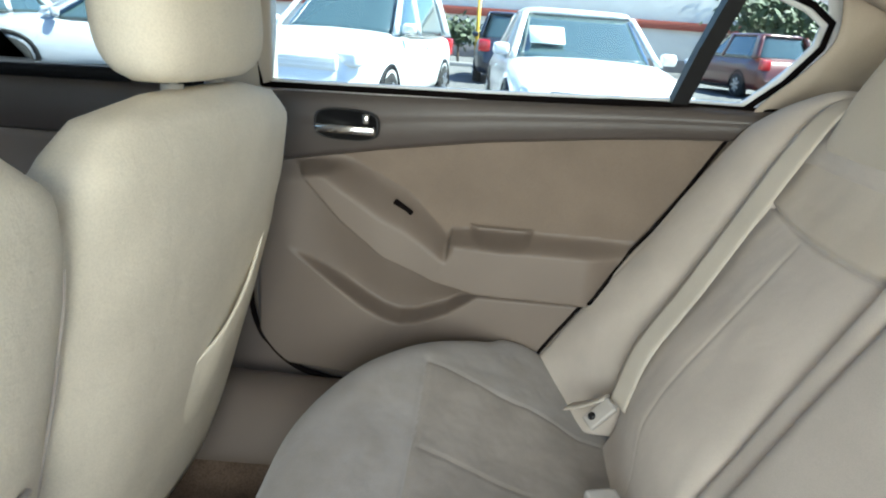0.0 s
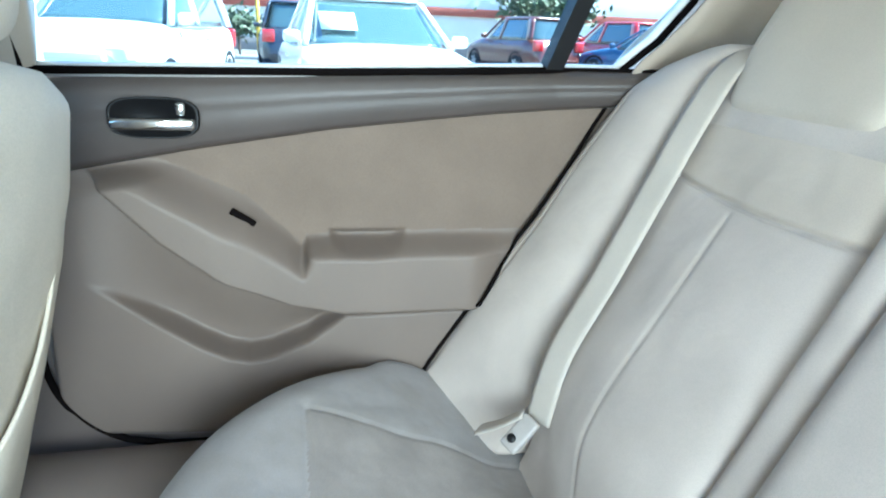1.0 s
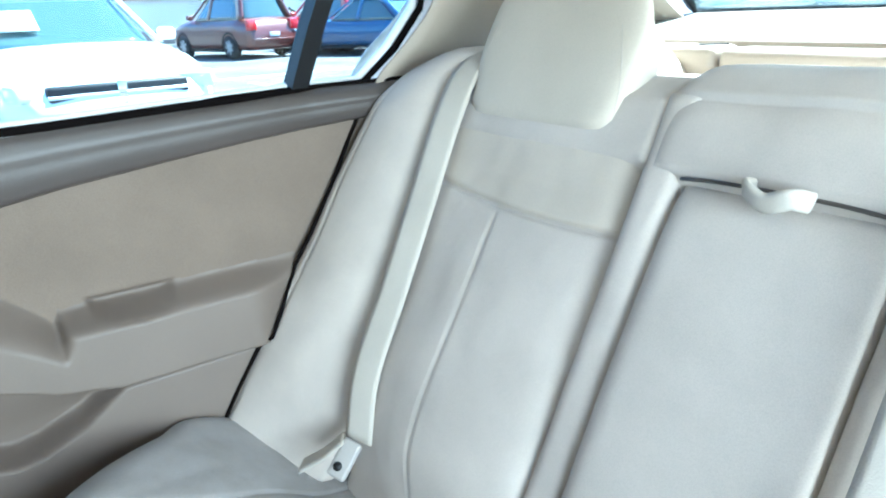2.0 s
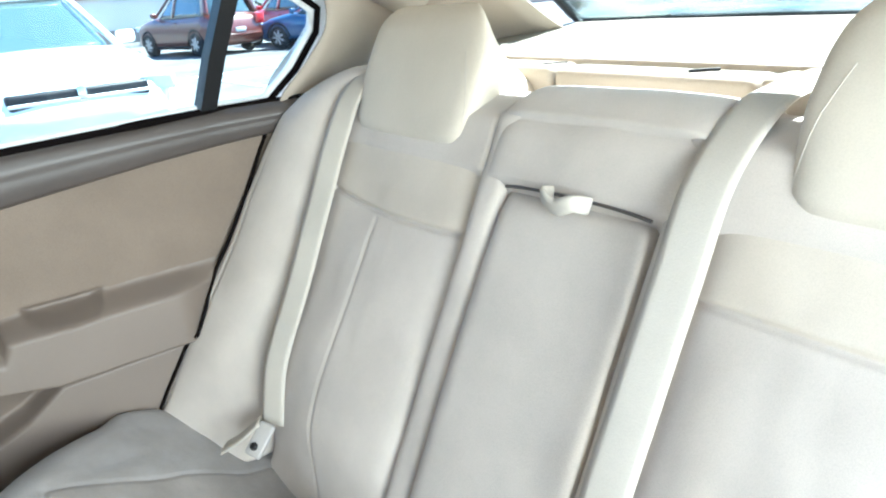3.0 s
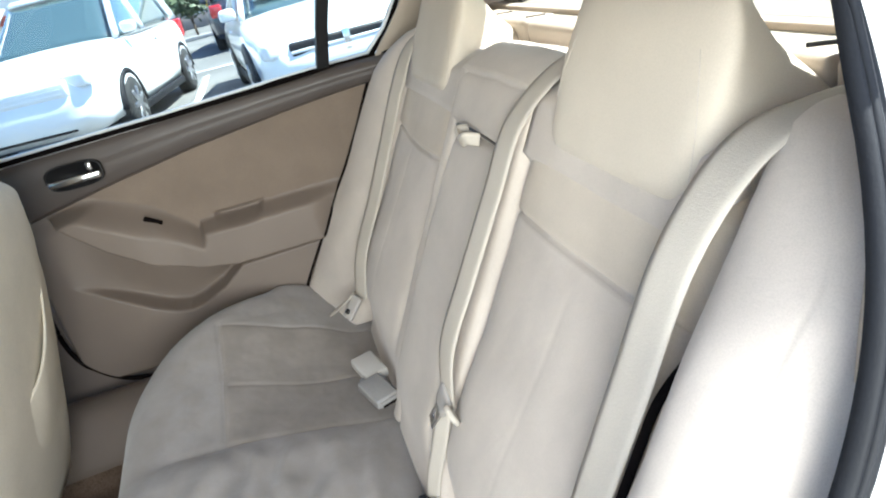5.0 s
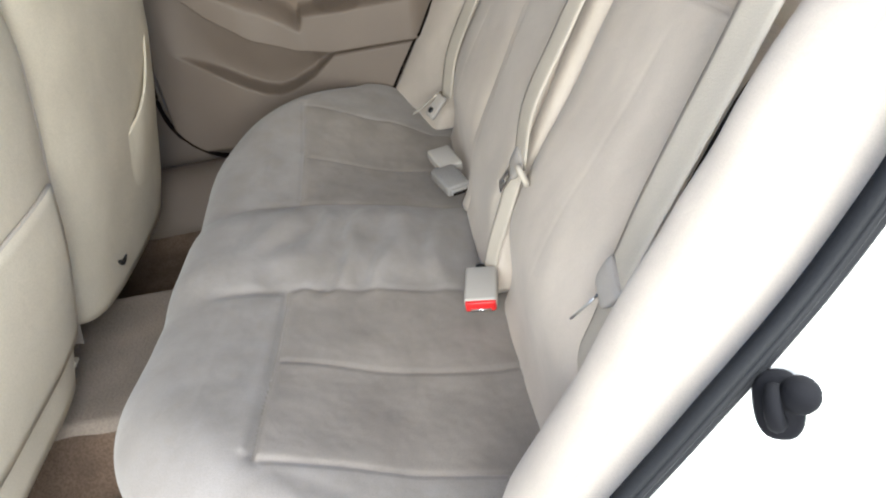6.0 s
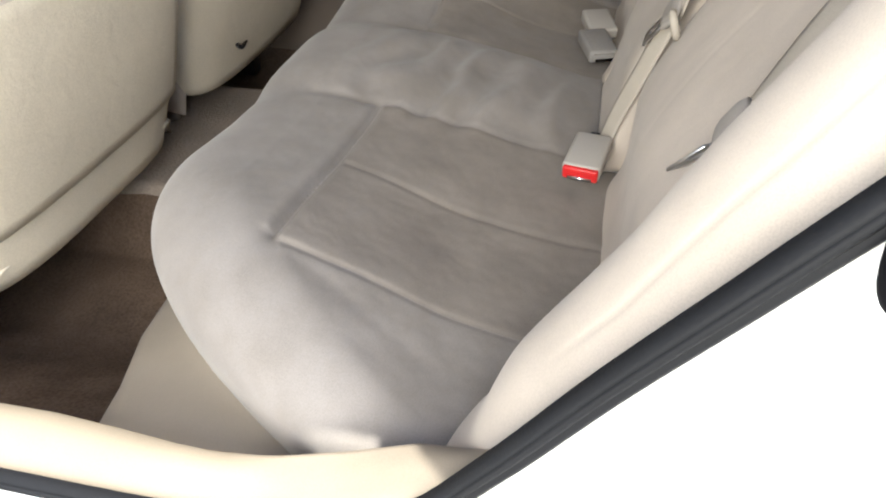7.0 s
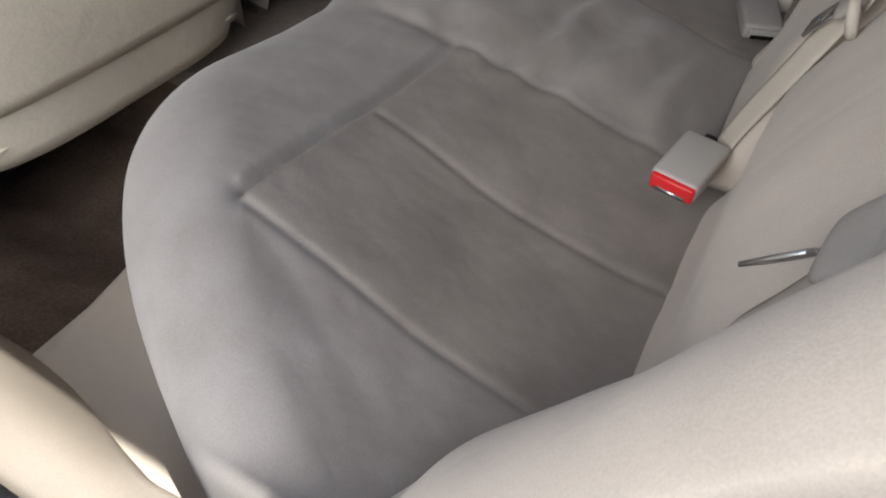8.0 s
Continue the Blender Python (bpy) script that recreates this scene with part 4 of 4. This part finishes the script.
def front_of_cabin():
    for s in (1, -1):
        # B pillar
        rings = [[Vector((s * (x + dx), y + dy, z)) for dx, dy in ((-0.035, -0.035), (-0.045, 0.02), (-0.03, 0.085), (0.03, 0.085), (0.03, -0.03))]
                 for x, y, z in ((0.840, 1.115, 0.17), (0.840, 1.11, 0.38), (0.825, 1.10, 0.70), (0.735, 1.02, 0.93), (0.66, 1.00, 1.10), (0.60, 0.985, 1.27))]
        tagged(part("pillar_trim", loft(rings), LEATHER), "cream middle pillar trim with white edge", "pillar trim", kind="structure")
        d = thing("front_door", "front car door with dark top trim and beige panel", "car door", "front doors")

        def low(u, v):
            y = 1.10 + 1.0 * u
            z = 0.33 + (0.80 - 0.33) * v
            return Vector((s * (0.745 - 0.05 * math.exp(-((z - 0.66) / 0.05) ** 2) - 0.01 * v), y, z))
        bm, _ = grid(low, 30, 30)
        part("door_panel", bm, TRIM, d, thick=0.01)

        def up(u, v):
            y = 1.10 + 1.0 * u
            z = 0.80 + (sill_z(y) - 0.80) * v
            return Vector((s * (0.735 - 0.012 * math.sin(math.pi * v) + 0.03 * max(0, v - 0.8) * 4 * max(0, v - 0.8) * 5), y, z))
        bm, _ = grid(up, 30, 16)
        part("upper_trim", bm, TAUPE, d, "dark taupe upper trim", thick=0.004)
        out = [(1.12, 0.925), (2.25, 0.900), (2.0, 1.05), (1.6, 1.24), (1.12, 1.288)]
        bm = bmesh.new()
        bm.faces.new([bm.verts.new((s * (0.735 - 0.42 * (z - 0.92)), y, z)) for y, z in out])
        pane = part("window_pane", bm, WINDOW, d, smooth=False, thick=0.004)
        pane.visible_shadow = False
        ring = [Vector((s * (0.73 - 0.42 * (z - 0.92)), y, z)) for y, z in out]
        part("window_frame", tube(ring + [ring[0]], 0.014, 8, 0), RUBBER, d)
    dash = thing("dashboard", "dark taupe dashboard below the windscreen", "dashboard")
    rings = [[Vector((x, y, z)) for y, z in ((2.45, 0.25), (2.05, 0.28), (1.92, 0.55), (1.88, 0.78), (1.98, 0.86), (2.45, 0.90))] for x in (-0.73, -0.4, 0.0, 0.4, 0.73)]
    part("dashboard_body", loft(rings), TAUPE, dash)

    def ws(u, v):
        x = (-1 + 2 * u) * (0.70 - 0.13 * v)
        return Vector((x, 2.50 - 0.75 * v, 0.90 + 0.37 * v))
    w = thing("window_2", "clear front windscreen", "windscreen", kind="structure")
    bm, _ = grid(ws, 16, 10)
    pane = part("window_pane", bm, WINDOW, w, thick=0.004)
    pane.visible_shadow = False


front_of_cabin()


def front_seat(cx, dy, pocket, wide, hx, shell):
    r = thing("front_seat", "cream front seat with headrest" + (" and sagging map pocket behind" if pocket else " and plain back panel"), "car seat", "front seats")
    YR = [(0.34, 1.030), (0.45, 1.000), (0.6, 0.960), (0.8, 0.915), (0.90, 0.900), (0.94, 0.912), (0.957, 0.935)]
    DP = [(0.34, 0.12), (0.5, 0.15), (0.75, 0.155), (0.88, 0.12), (0.94, 0.08), (0.957, 0.03)]
    HW = [(0.34, 0.20), (0.42, 0.235), (0.55, 0.262), (0.72, 0.275), (0.80, 0.268), (0.86, 0.258), (0.91, 0.236), (0.94, 0.195), (0.957, 0.11)]
    HW = [(z, w * wide) for z, w in HW]

    def rear(x, z):
        hw, d = lerp(HW, z), lerp(DP, z)
        k = min(1.0, abs(x) / hw)
        return lerp(YR, z) + dy + d / 2 - d / 2 * (1 - k ** 3.4) ** (1 / 3.4)
    rings = []
    for i in range(44):
        t = i / 43
        z = 0.34 + 0.617 * (1 - (1 - t) ** 1.35)
        hw, d = lerp(HW, z), lerp(DP, z)
        ring = oval(cx, lerp(YR, z) + dy + d / 2, z, hw, d / 2, 3.4, 56)
        rings.append([p + Vector((crease(p.x, p.y, p.z, 7) * 0.005, -abs(crease(p.x, z, 1, 5)) * 0.006, 0)) for p in ring])
    back = part("backrest", loft(rings), shell, r)
    # side welt
    for s in () if pocket else (-1, 1):
        pts = [Vector((cx + s * lerp(HW, z) * 0.93, rear(lerp(HW, z) * 0.93, z) - 0.001, z)) for z in [0.42 + 0.42 * k / 12 for k in range(13)]]
        part("welt", tube(pts, 0.003, 6, 0), CLOTH_B, back)
    if pocket:
        def pk(u, v):
            x = -0.06 + 0.275 * u
            top = 0.575 + 0.165 * u - 0.03 * math.sin(math.pi * u)
            z = 0.455 + (top - 0.455) * v
            return Vector((cx + x, rear(x, z) + 0.007 - 0.017 * math.sin(math.pi * u) ** 0.7 * math.sin(math.pi * min(1, v * 0.62)) * smooth(0.0, 0.5, u) + crease(x, z, 4, 8) * 0.005 * math.sin(math.pi * u), z))
        bm, _ = grid(pk, 40, 30)
        part("map_pocket", bm, shell, back, "sagging map pocket", thick=0.004)
    else:
        def pn(u, v):
            x = -0.20 + 0.40 * u
            z = 0.42 + 0.24 * v
            return Vector((cx + x, rear(x, z) - 0.005 - 0.004 * math.sin(math.pi * v), z))
        bm, _ = grid(pn, 24, 14)
        part("back_panel", bm, shell, back, thick=0.004)
        part("pocket_hem", tube([pn(k / 20, 1) for k in range(21)], 0.003, 6, 0), CLOTH_B, back)
    if pocket:
        part("flap_clip", tube([(cx - 0.10, 1.018 + dy, 0.392), (cx - 0.13, 1.012 + dy, 0.392), (cx - 0.142, 1.012 + dy, 0.402)], 0.004, 6), BLACK, back, "small black clip")
    # lower flap
    def fl(u, v):
        x = -0.19 + 0.38 * u
        return Vector((cx + x, 1.035 + dy - 0.012 * math.sin(math.pi * v) + 0.05 * v, 0.375 - (0.040 if pocket else 0.030) * v))
    bm, _ = grid(fl, 20, 10)
    part("lower_flap", bm, shell, r, thick=0.006)
    rings = []
    for i in range(18):
        t = i / 17
        z = 0.968 + 0.165 * t
        e = (1 - abs(2 * t - 1) ** 2.8) ** 0.45 if 0 < t < 1 else 0.25
        rings.append([p + Vector((crease(p.x, p.y, p.z, 9) * 0.004, 0, 0)) for p in oval(hx, 0.965 + dy + 0.012 * t, z, 0.170 * (0.62 + 0.38 * e) * (1 - 0.08 * t), 0.062 * (0.45 + 0.55 * e), 2.8, 36)])
    h = part("headrest", loft(rings), shell, r)
    seam = [Vector((hx + 0.035, 0.965 + dy - 0.0555 * math.sin(math.pi * min(1, max(0, 0.1 + 0.8 * k / 8))) ** 0.35 + 0.012 * k / 8, 0.975 + 0.15 * k / 8)) for k in range(9)]
    part("headrest_seam", tube(seam, 0.0016, 6), TRIM, h)
    for s in (-1, 1):
        part("headrest_post", tube([(hx + s * 0.06, 0.965 + dy, 0.90), (hx + s * 0.06, 0.965 + dy, 1.0)], 0.006, 10, 0), STEEL, h)
        part("post_collar", tube([(hx + s * 0.06, 0.965 + dy, 0.945), (hx + s * 0.06, 0.965 + dy, 0.962)], 0.013, 12, 0), PLASTIC, back)

    def seat(u, v):
        x = -0.25 + 0.5 * u
        y = 1.08 + 0.40 * v
        z = 0.43 + 0.07 * v + 0.05 * (rim(u, 8) - 1) + 0.02 * smooth(0.5, 1, abs(2 * u - 1)) - 0.05 * (1 - rim(0.5 + 0.5 * v, 10))
        return Vector((cx + x, y + dy, z))
    part("seat_cushion", pad(seat, (0, 0, -0.09), 30, 30), CLOTH, r)
    for s in (-1, 1):
        part("side_shield", box(cx + s * 0.235 - 0.012, 1.10 + dy, 0.29, cx + s * 0.235 + 0.012, 1.45 + dy, 0.42, 0.012, 3), TRIM, r)
        part("seat_rail", box(cx + s * 0.18 - 0.02, 1.16 + dy, 0.192, cx + s * 0.18 + 0.02, 1.50 + dy, 0.25, 0.006), BLACK, r)
    part("under_tray", box(cx - 0.20, 1.16 + dy, 0.25, cx + 0.20, 1.42 + dy, 0.31, 0.006), BLACK, r)


front_seat(0.264, -0.02, True, 1.165, 0.297, SEATSHELL)
front_seat(-0.300, -0.03, False, 1.0, -0.300, SEATSHELL)

con = thing("centre_console", "beige console between the front seats", "console")
part("console_body", box(-0.095, 1.12, 0.19, 0.095, 1.75, 0.52, 0.03, 4), TRIM, con)
part("console_lid", box(-0.09, 1.11, 0.524, 0.09, 1.42, 0.56, 0.014, 3), LEATHER, con)


# ---------------------------------------------------------------- outside: car park
def ground():
    bm = bmesh.new()
    n = 60
    rows = [[bm.verts.new((-600 + 1200 * (0.5 + 0.5 * math.copysign(abs(2 * i / n - 1) ** 3, 2 * i / n - 1)),
                           -600 + 1200 * (0.5 + 0.5 * math.copysign(abs(2 * j / n - 1) ** 3, 2 * j / n - 1)), GROUND)) for i in range(n + 1)] for j in range(n + 1)]
    for j in range(n):
        for i in range(n):
            bm.faces.new((rows[j][i], rows[j][i + 1], rows[j + 1][i + 1], rows[j + 1][i]))
    tagged(part("ground", bm, ASPHALT), "sun-bleached grey asphalt of a car park", "ground", kind="structure")


ground()
LINE = material("worn_white_line", (0.70, 0.70, 0.67), 0.9, var=0.25, scale=3, grain=60, bump=0.3)
for y in (-6.6, -3.9, -1.75, 1.35, 4.1, 7.0):
    tagged(part("road_marking", box(7.0, y - 0.06, GROUND + 0.004, 12.2, y + 0.06, GROUND + 0.008, 0), LINE), "worn white painted bay line on asphalt", "road marking", "bay lines")
tagged(part("road_marking", box(13.2, -14, GROUND + 0.004, 13.36, 16, GROUND + 0.008, 0), LINE), "worn white painted cross line on asphalt", "road marking", "bay lines")

CARGLASS = material("dark_car_glass", (0.05, 0.08, 0.085), 0.06, var=0.0, bump=0.0, spec=0.8, coat=1.0)
TYRE = material("tyre_rubber", (0.02, 0.02, 0.02), 0.85, var=0.2, grain=80, bump=0.4)
ALLOY = material("alloy", (0.55, 0.55, 0.56), 0.3, 1.0, var=0.08, bump=0.0)
LAMP = material("clear_lamp_lens", (0.75, 0.78, 0.80), 0.08, var=0.05, bump=0.0, coat=1.0)
TAIL = material("red_lamp_lens", (0.45, 0.01, 0.012), 0.12, var=0.05, bump=0.0, coat=1.0)
PAPER = material("paper_sheet", (0.75, 0.85, 0.82), 0.7, var=0.03, bump=0.0)
PLATE = material("plate", (0.6, 0.6, 0.58), 0.5, var=0.05, bump=0.0)


def paint(name, c):
    return material(name, c, 0.28, var=0.04, scale=2, bump=0.0, coat=0.8)


def parked_car(label, at, yaw, mat, suv=False, cross=False, sheet=False, length=4.8, width=1.84, plain=False):
    """A parked car; its nose points along local +x, its base lies on the ground."""
    r = thing("car", label, "car", "parked cars", at=(at[0], at[1], GROUND))
    r.rotation_euler = (0, 0, radians(yaw))
    L, W = length / 2, width / 2
    zr = 1.74 if suv else 1.53
    belt = 1.08 if suv else 0.95
    T = [(-L, 0.60), (-L + 0.06, belt - 0.10), (-L + 0.35, belt + (0.02 if not suv else 0.03)), (0.0, belt), (L - 1.25, belt + 0.02), (L - 0.5, belt - 0.10), (L - 0.10, belt - 0.24), (L, 0.56)]
    HWt = [(-L, 0.72), (-L + 0.15, 0.90), (-L + 0.6, 1.0), (L - 0.8, 1.0), (L - 0.25, 0.92), (L, 0.72)]
    LOW = [(-L, 0.36), (-L + 0.2, 0.24), (L - 0.2, 0.22), (L, 0.34)]
    rings = []
    for i in range(61):
        x = -L + length * i / 60
        w, t, b = W * lerp(HWt, x), lerp(T, x), lerp(LOW, x)
        arch = max([smooth(0.40, 0.30, abs(x - a)) for a in (L - 0.92, -L + 0.95)])
        lo = b + arch * 0.0
        h = t - lo
        sec = [(0.0, lo), (w * 0.75, lo), (w * 0.93, lo + 0.06), (w * 0.985, lo + 0.22 * h), (w, lo + 0.5 * h), (w * 0.985, lo + 0.75 * h), (w * 0.93, lo + 0.92 * h), (w * 0.80, t - 0.01), (w * 0.5, t + 0.015), (0.0, t + 0.025)]
        ring = [Vector((x, y, z)) for y, z in sec] + [Vector((x, -y, z)) for y, z in sec[-2:0:-1]]
        rings.append(ring)
    part("body", loft(rings), mat, r)
    # glasshouse
    xb0, xb1 = (-L + 0.30, L - 1.35) if suv else (-L + 0.75, L - 1.40)
    xt0, xt1 = (-L + 0.55, L - 2.15) if suv else (-L + 1.45, L - 2.25)
    rings = []
    for k in range(7):
        t = k / 6
        z = belt - 0.02 + (zr - 0.05 - belt) * t
        x0, x1 = xb0 + (xt0 - xb0) * t, xb1 + (xt1 - xb1) * t
        w = W * (0.90 - 0.20 * t)
        rings.append([Vector((p.x, p.y, z)) for p in oval((x0 + x1) / 2, 0, 0, (x1 - x0) / 2, w, 7.0, 48)])
    g = part("glasshouse", loft(rings), CARGLASS, r, "dark reflecting car windows")
    rings = []
    for z, s in ((zr - 0.075, 1.0), (zr - 0.04, 0.995), (zr - 0.012, 0.93), (zr, 0.75)):
        rings.append([Vector((p.x, p.y, z)) for p in oval((xt0 + xt1) / 2, 0, 0, (xt1 - xt0) / 2 * s + 0.05, W * 0.72 * s, 6.0, 48)])
    part("roof", loft(rings), mat, r)
    for s in (1, -1):
        for a0, a1, wd in ((xb1 - 0.03, xt1 - 0.02, 0.05), (-0.15, -0.25, 0.06), (xb0 + 0.10, xt0 + 0.06, 0.14)):
            rings = []
            for k in range(6):
                t = k / 5
                x, z = a0 + (a1 - a0) * t, belt + (zr - 0.06 - belt) * t
                y = s * W * (0.905 - 0.195 * t)
                rings.append([Vector((x + dx, y + dyy, z)) for dx, dyy in ((-wd, 0.012 * s), (wd, 0.012 * s), (wd, -0.05 * s), (-wd, -0.05 * s))])
            part("pillar", loft(rings), mat, r)
        mb = box(L - 1.62, s * (W + 0.02) - 0.09, belt + 0.02, L - 1.50, s * (W + 0.02) + 0.09, belt + 0.15, 0.04, 3)
        part("mirror", mb, mat, r)
        part("headlight", moved(box(-0.10, -0.20, -0.075, 0.06, 0.20, 0.075, 0.04, 3), pose(L - 0.14, s * (W - 0.30), belt - 0.28, 0, 0, -s * 24)), LAMP, r, "clear headlight")
        part("taillight", box(-L - 0.005, s * (W - 0.22) - 0.14, belt - 0.30, -L + 0.16, s * (W - 0.22) + 0.14, belt - (0.02 if suv else 0.12), 0.03, 3), TAIL, r, "red tail light")
        part("door_handle", box(-0.42, s * W * 0.985 - 0.015, belt - 0.16, -0.24, s * W * 0.985 + 0.02, belt - 0.13, 0.008), mat, r)
        part("side_sill", box(-L + 1.35, s * W * 0.96 - 0.03, 0.20, L - 1.3, s * W * 0.96 + 0.02, 0.30, 0.02), RUBBER, r)
        for a in (L - 0.92, -L + 0.95):
            prof = [(0.02, -0.12), (0.22, -0.11), (0.315, -0.10), (0.335, -0.05), (0.335, 0.05), (0.315, 0.10), (0.22, 0.11)]
            rings = [[Vector((a + q * math.cos(2 * math.pi * k / 28), s * (W - 0.10) + d, 0.335 + q * math.sin(2 * math.pi * k / 28))) for k in range(28)] for q, d in prof]
            wh = part("wheel", loft(rings), TYRE, r)
            rm = bmesh.new()
            for k in range(7):
                box(0.02, -0.028, -0.01, 0.20, 0.028, 0.01, 0.006, bm=rm)
                bmesh.ops.rotate(rm, cent=(0, 0, 0), matrix=Matrix.Rotation(2 * math.pi / 7, 3, "Z"), verts=rm.verts[:])
            part("rim", moved(rm, Matrix.Translation((a, s * (W + 0.015), 0.335)) @ Matrix.Rotation(radians(90), 4, "X")), ALLOY, wh, "alloy rim")
            arch = [Vector((a + 0.385 * math.cos(t), s * (W * 0.965), 0.335 + 0.385 * math.sin(t))) for t in [math.pi * k / 14 for k in range(15)]]
            part("wheel_arch", tube(arch, 0.045, 8, 0), RUBBER if suv else BLACK, r)
    # nose
    gz = belt - 0.33
    # plain: grille and bars take body paint, standing in for blown-out glare
    gr = part("grille", box(L - 0.16, -0.56, gz - 0.085, L - 0.02, 0.56, gz + 0.085, 0.03, 3), mat if plain else BLACK, r, "grille panel whitened like glare by body paint" if plain else "black grille")
    if cross:
        part("grille_bar", box(L - 0.05, -0.56, gz - 0.014, L + 0.0, 0.56, gz + 0.014, 0.006), mat, gr)
        part("grille_bar", box(L - 0.05, -0.035, gz - 0.10, L + 0.0, 0.035, gz + 0.10, 0.006), CHROME, gr)
    else:
        for k in range(3):
            part("grille_bar", box(L - 0.05, -0.5, gz - 0.05 + 0.045 * k, L - 0.012, 0.5, gz - 0.035 + 0.045 * k, 0.004), mat if plain else CHROME, gr)
    part("lower_intake", box(L - 0.14, -0.50, 0.30, L - 0.015, 0.50, 0.40, 0.02), BLACK, r)
    part("bumper_strip", box(-L - 0.01, -0.70, 0.48, -L + 0.05, 0.70, 0.56, 0.02), mat, r)
    part("number_plate", box(-L - 0.014, -0.16, 0.60, -L + 0.02, 0.16, 0.72, 0.004), PLATE, r, "plain light number plate")
    if sheet:
        t = 0.45
        x, z = xb1 + (xt1 - xb1) * t, belt + (zr - belt) * t
        part("paper_sheet", moved(box(-0.004, -0.20, -0.16, 0.004, 0.20, 0.16, 0), pose(x + 0.035, -0.42, z, 0, math.degrees(math.atan2(xt1 - xb1, zr - belt)), 0)), PAPER, r, "pale sheet behind the windscreen")
    return r


parked_car("white sedan parked nose-on with a cross-barred grille", (8.3, -0.32), 180 + 4, paint("white_paint", (0.80, 0.81, 0.80)), False, True, True, 4.85, 1.85)
parked_car("white sport utility car parked in the next bay", (9.35, 2.55), 172, paint("white_paint_suv", (0.78, 0.79, 0.78)), True, plain=True)
parked_car("dark blue sport utility car seen from behind", (18.9, 0.35), 2, paint("dark_blue_paint", (0.012, 0.016, 0.03)), True)
parked_car("reddish brown sport utility car across the lane", (20.9, -6.7), 12, paint("brown_paint", (0.11, 0.028, 0.018)), True, length=4.5)
parked_car("bright red car parked in the far row", (20.6, -9.9), 10, paint("red_paint", (0.42, 0.012, 0.012)), True, length=4.5)
parked_car("blue sedan parked beside the red car", (17.5, -9.6), 25, paint("blue_paint", (0.03, 0.07, 0.16)))
parked_car("silver hatchback with shaded flank in the same row", (10.6, 7.0), 128, paint("silver_paint", (0.45, 0.47, 0.50)), False)
parked_car("white sedan parked further along the row", (11.4, 10.2), 180, paint("white_paint_far", (0.76, 0.77, 0.77)), False)


def building():
    r = thing("shop_building", "long low cream shop building with red fascia band", "building")
    WALL = material("cream_render", (0.78, 0.75, 0.68), 0.9, var=0.1, scale=0.5, grain=30, bump=0.3)
    BAND = material("red_fascia", (0.36, 0.085, 0.05), 0.7, var=0.15, scale=1, grain=30, bump=0.2)
    part("wall", box(36, -40, GROUND, 46, 44, 5.2, 0.05), WALL, r)
    part("fascia", box(35.8, -40.2, 1.95, 36.0, 44.2, 2.35, 0.02), BAND, r, "red fascia band")
    part("parapet", box(35.75, -40.3, 5.2, 46.2, 44.3, 5.4, 0.03), WALL, r)
    part("plinth", box(35.9, -40.1, GROUND, 36.0, 44.1, 0.5, 0.02), material("plinth_stone", (0.25, 0.22, 0.2), 0.9), r)


building()
LEAF = material("leaf_green", (0.07, 0.10, 0.035), 0.6, var=0.5, scale=3, grain=20, bump=0.2)
BARK = material("bark", (0.12, 0.085, 0.06), 0.9, var=0.3, scale=8, grain=40, bump=0.6)
rng = random.Random(5)


def tree(at, height, spread, label, name="tree", leaves=1500, size=0.16):
    r = thing(name, label, name, at=(at[0], at[1], GROUND))
    bm = tube([(0, 0, 0), (0.05, 0.03, height * 0.3), (-0.03, 0.05, height * 0.6)], max(0.03, height * 0.03), 9, 4)
    limbs = []
    for k in range(7):
        a, h = k * 2.4, height * (0.35 + 0.05 * k)
        end = Vector((math.cos(a) * spread * 0.6, math.sin(a) * spread * 0.6, h + height * 0.25))
        limbs.append(end)
        rings = []
        for i in range(5):
            t = i / 4
            p = Vector((0, 0, h * 0.9)).lerp(end, t)
            q = height * 0.012 * (1 - 0.7 * t)
            rings.append([p + Vector((math.cos(b) * q, math.sin(b) * q, 0)) for b in (0, 1.57, 3.14, 4.71)])
        loft(rings, bm)
    part("trunk", bm, BARK, r)
    bm = bmesh.new()
    for _ in range(leaves):
        c = rng.choice(limbs + [Vector((0, 0, height * 0.8))])
        p = c + Vector((rng.gauss(0, spread * 0.28), rng.gauss(0, spread * 0.28), rng.gauss(0, height * 0.11)))
        d = Vector((rng.uniform(-1, 1), rng.uniform(-1, 1), rng.uniform(-1, 1))).normalized()
        e = d.orthogonal().normalized()
        s = size * rng.uniform(0.6, 1.3)
        bm.faces.new([bm.verts.new(q) for q in (p - d * s, p + e * s * 0.45, p + d * s, p - e * s * 0.45)])
    part("crown", bm, LEAF, r, smooth=False)


tree((31.0, -11.5), 3.5, 2.2, "leafy green tree before the shop building", leaves=2200, size=0.2)
tree((27.0, 2.2), 1.6, 0.8, "dry green shrub beside the yellow post", "shrub", 700, 0.14)
tree((27.5, 3.6), 1.3, 0.7, "dry green shrub in the planting strip", "shrub", 600, 0.14)
p = thing("bollard", "yellow painted steel post in the planting strip", "bollard", at=(26.5, 1.5, GROUND))
part("post", tube([(0, 0, 0), (0, 0, 2.6)], 0.07, 14, 0), material("yellow_paint", (0.62, 0.40, 0.03), 0.5, var=0.15), p)
part("base_plate", box(-0.15, -0.15, 0, 0.15, 0.15, 0.02, 0.004), STEEL, p)
tagged(part("kerb", box(25.0, -6.0, GROUND, 25.18, 12.0, GROUND + 0.14, 0.02), material("concrete", (0.42, 0.40, 0.37), 0.9, var=0.15, scale=2, grain=40)), "pale concrete kerb of the planting strip", "kerb", kind="structure")
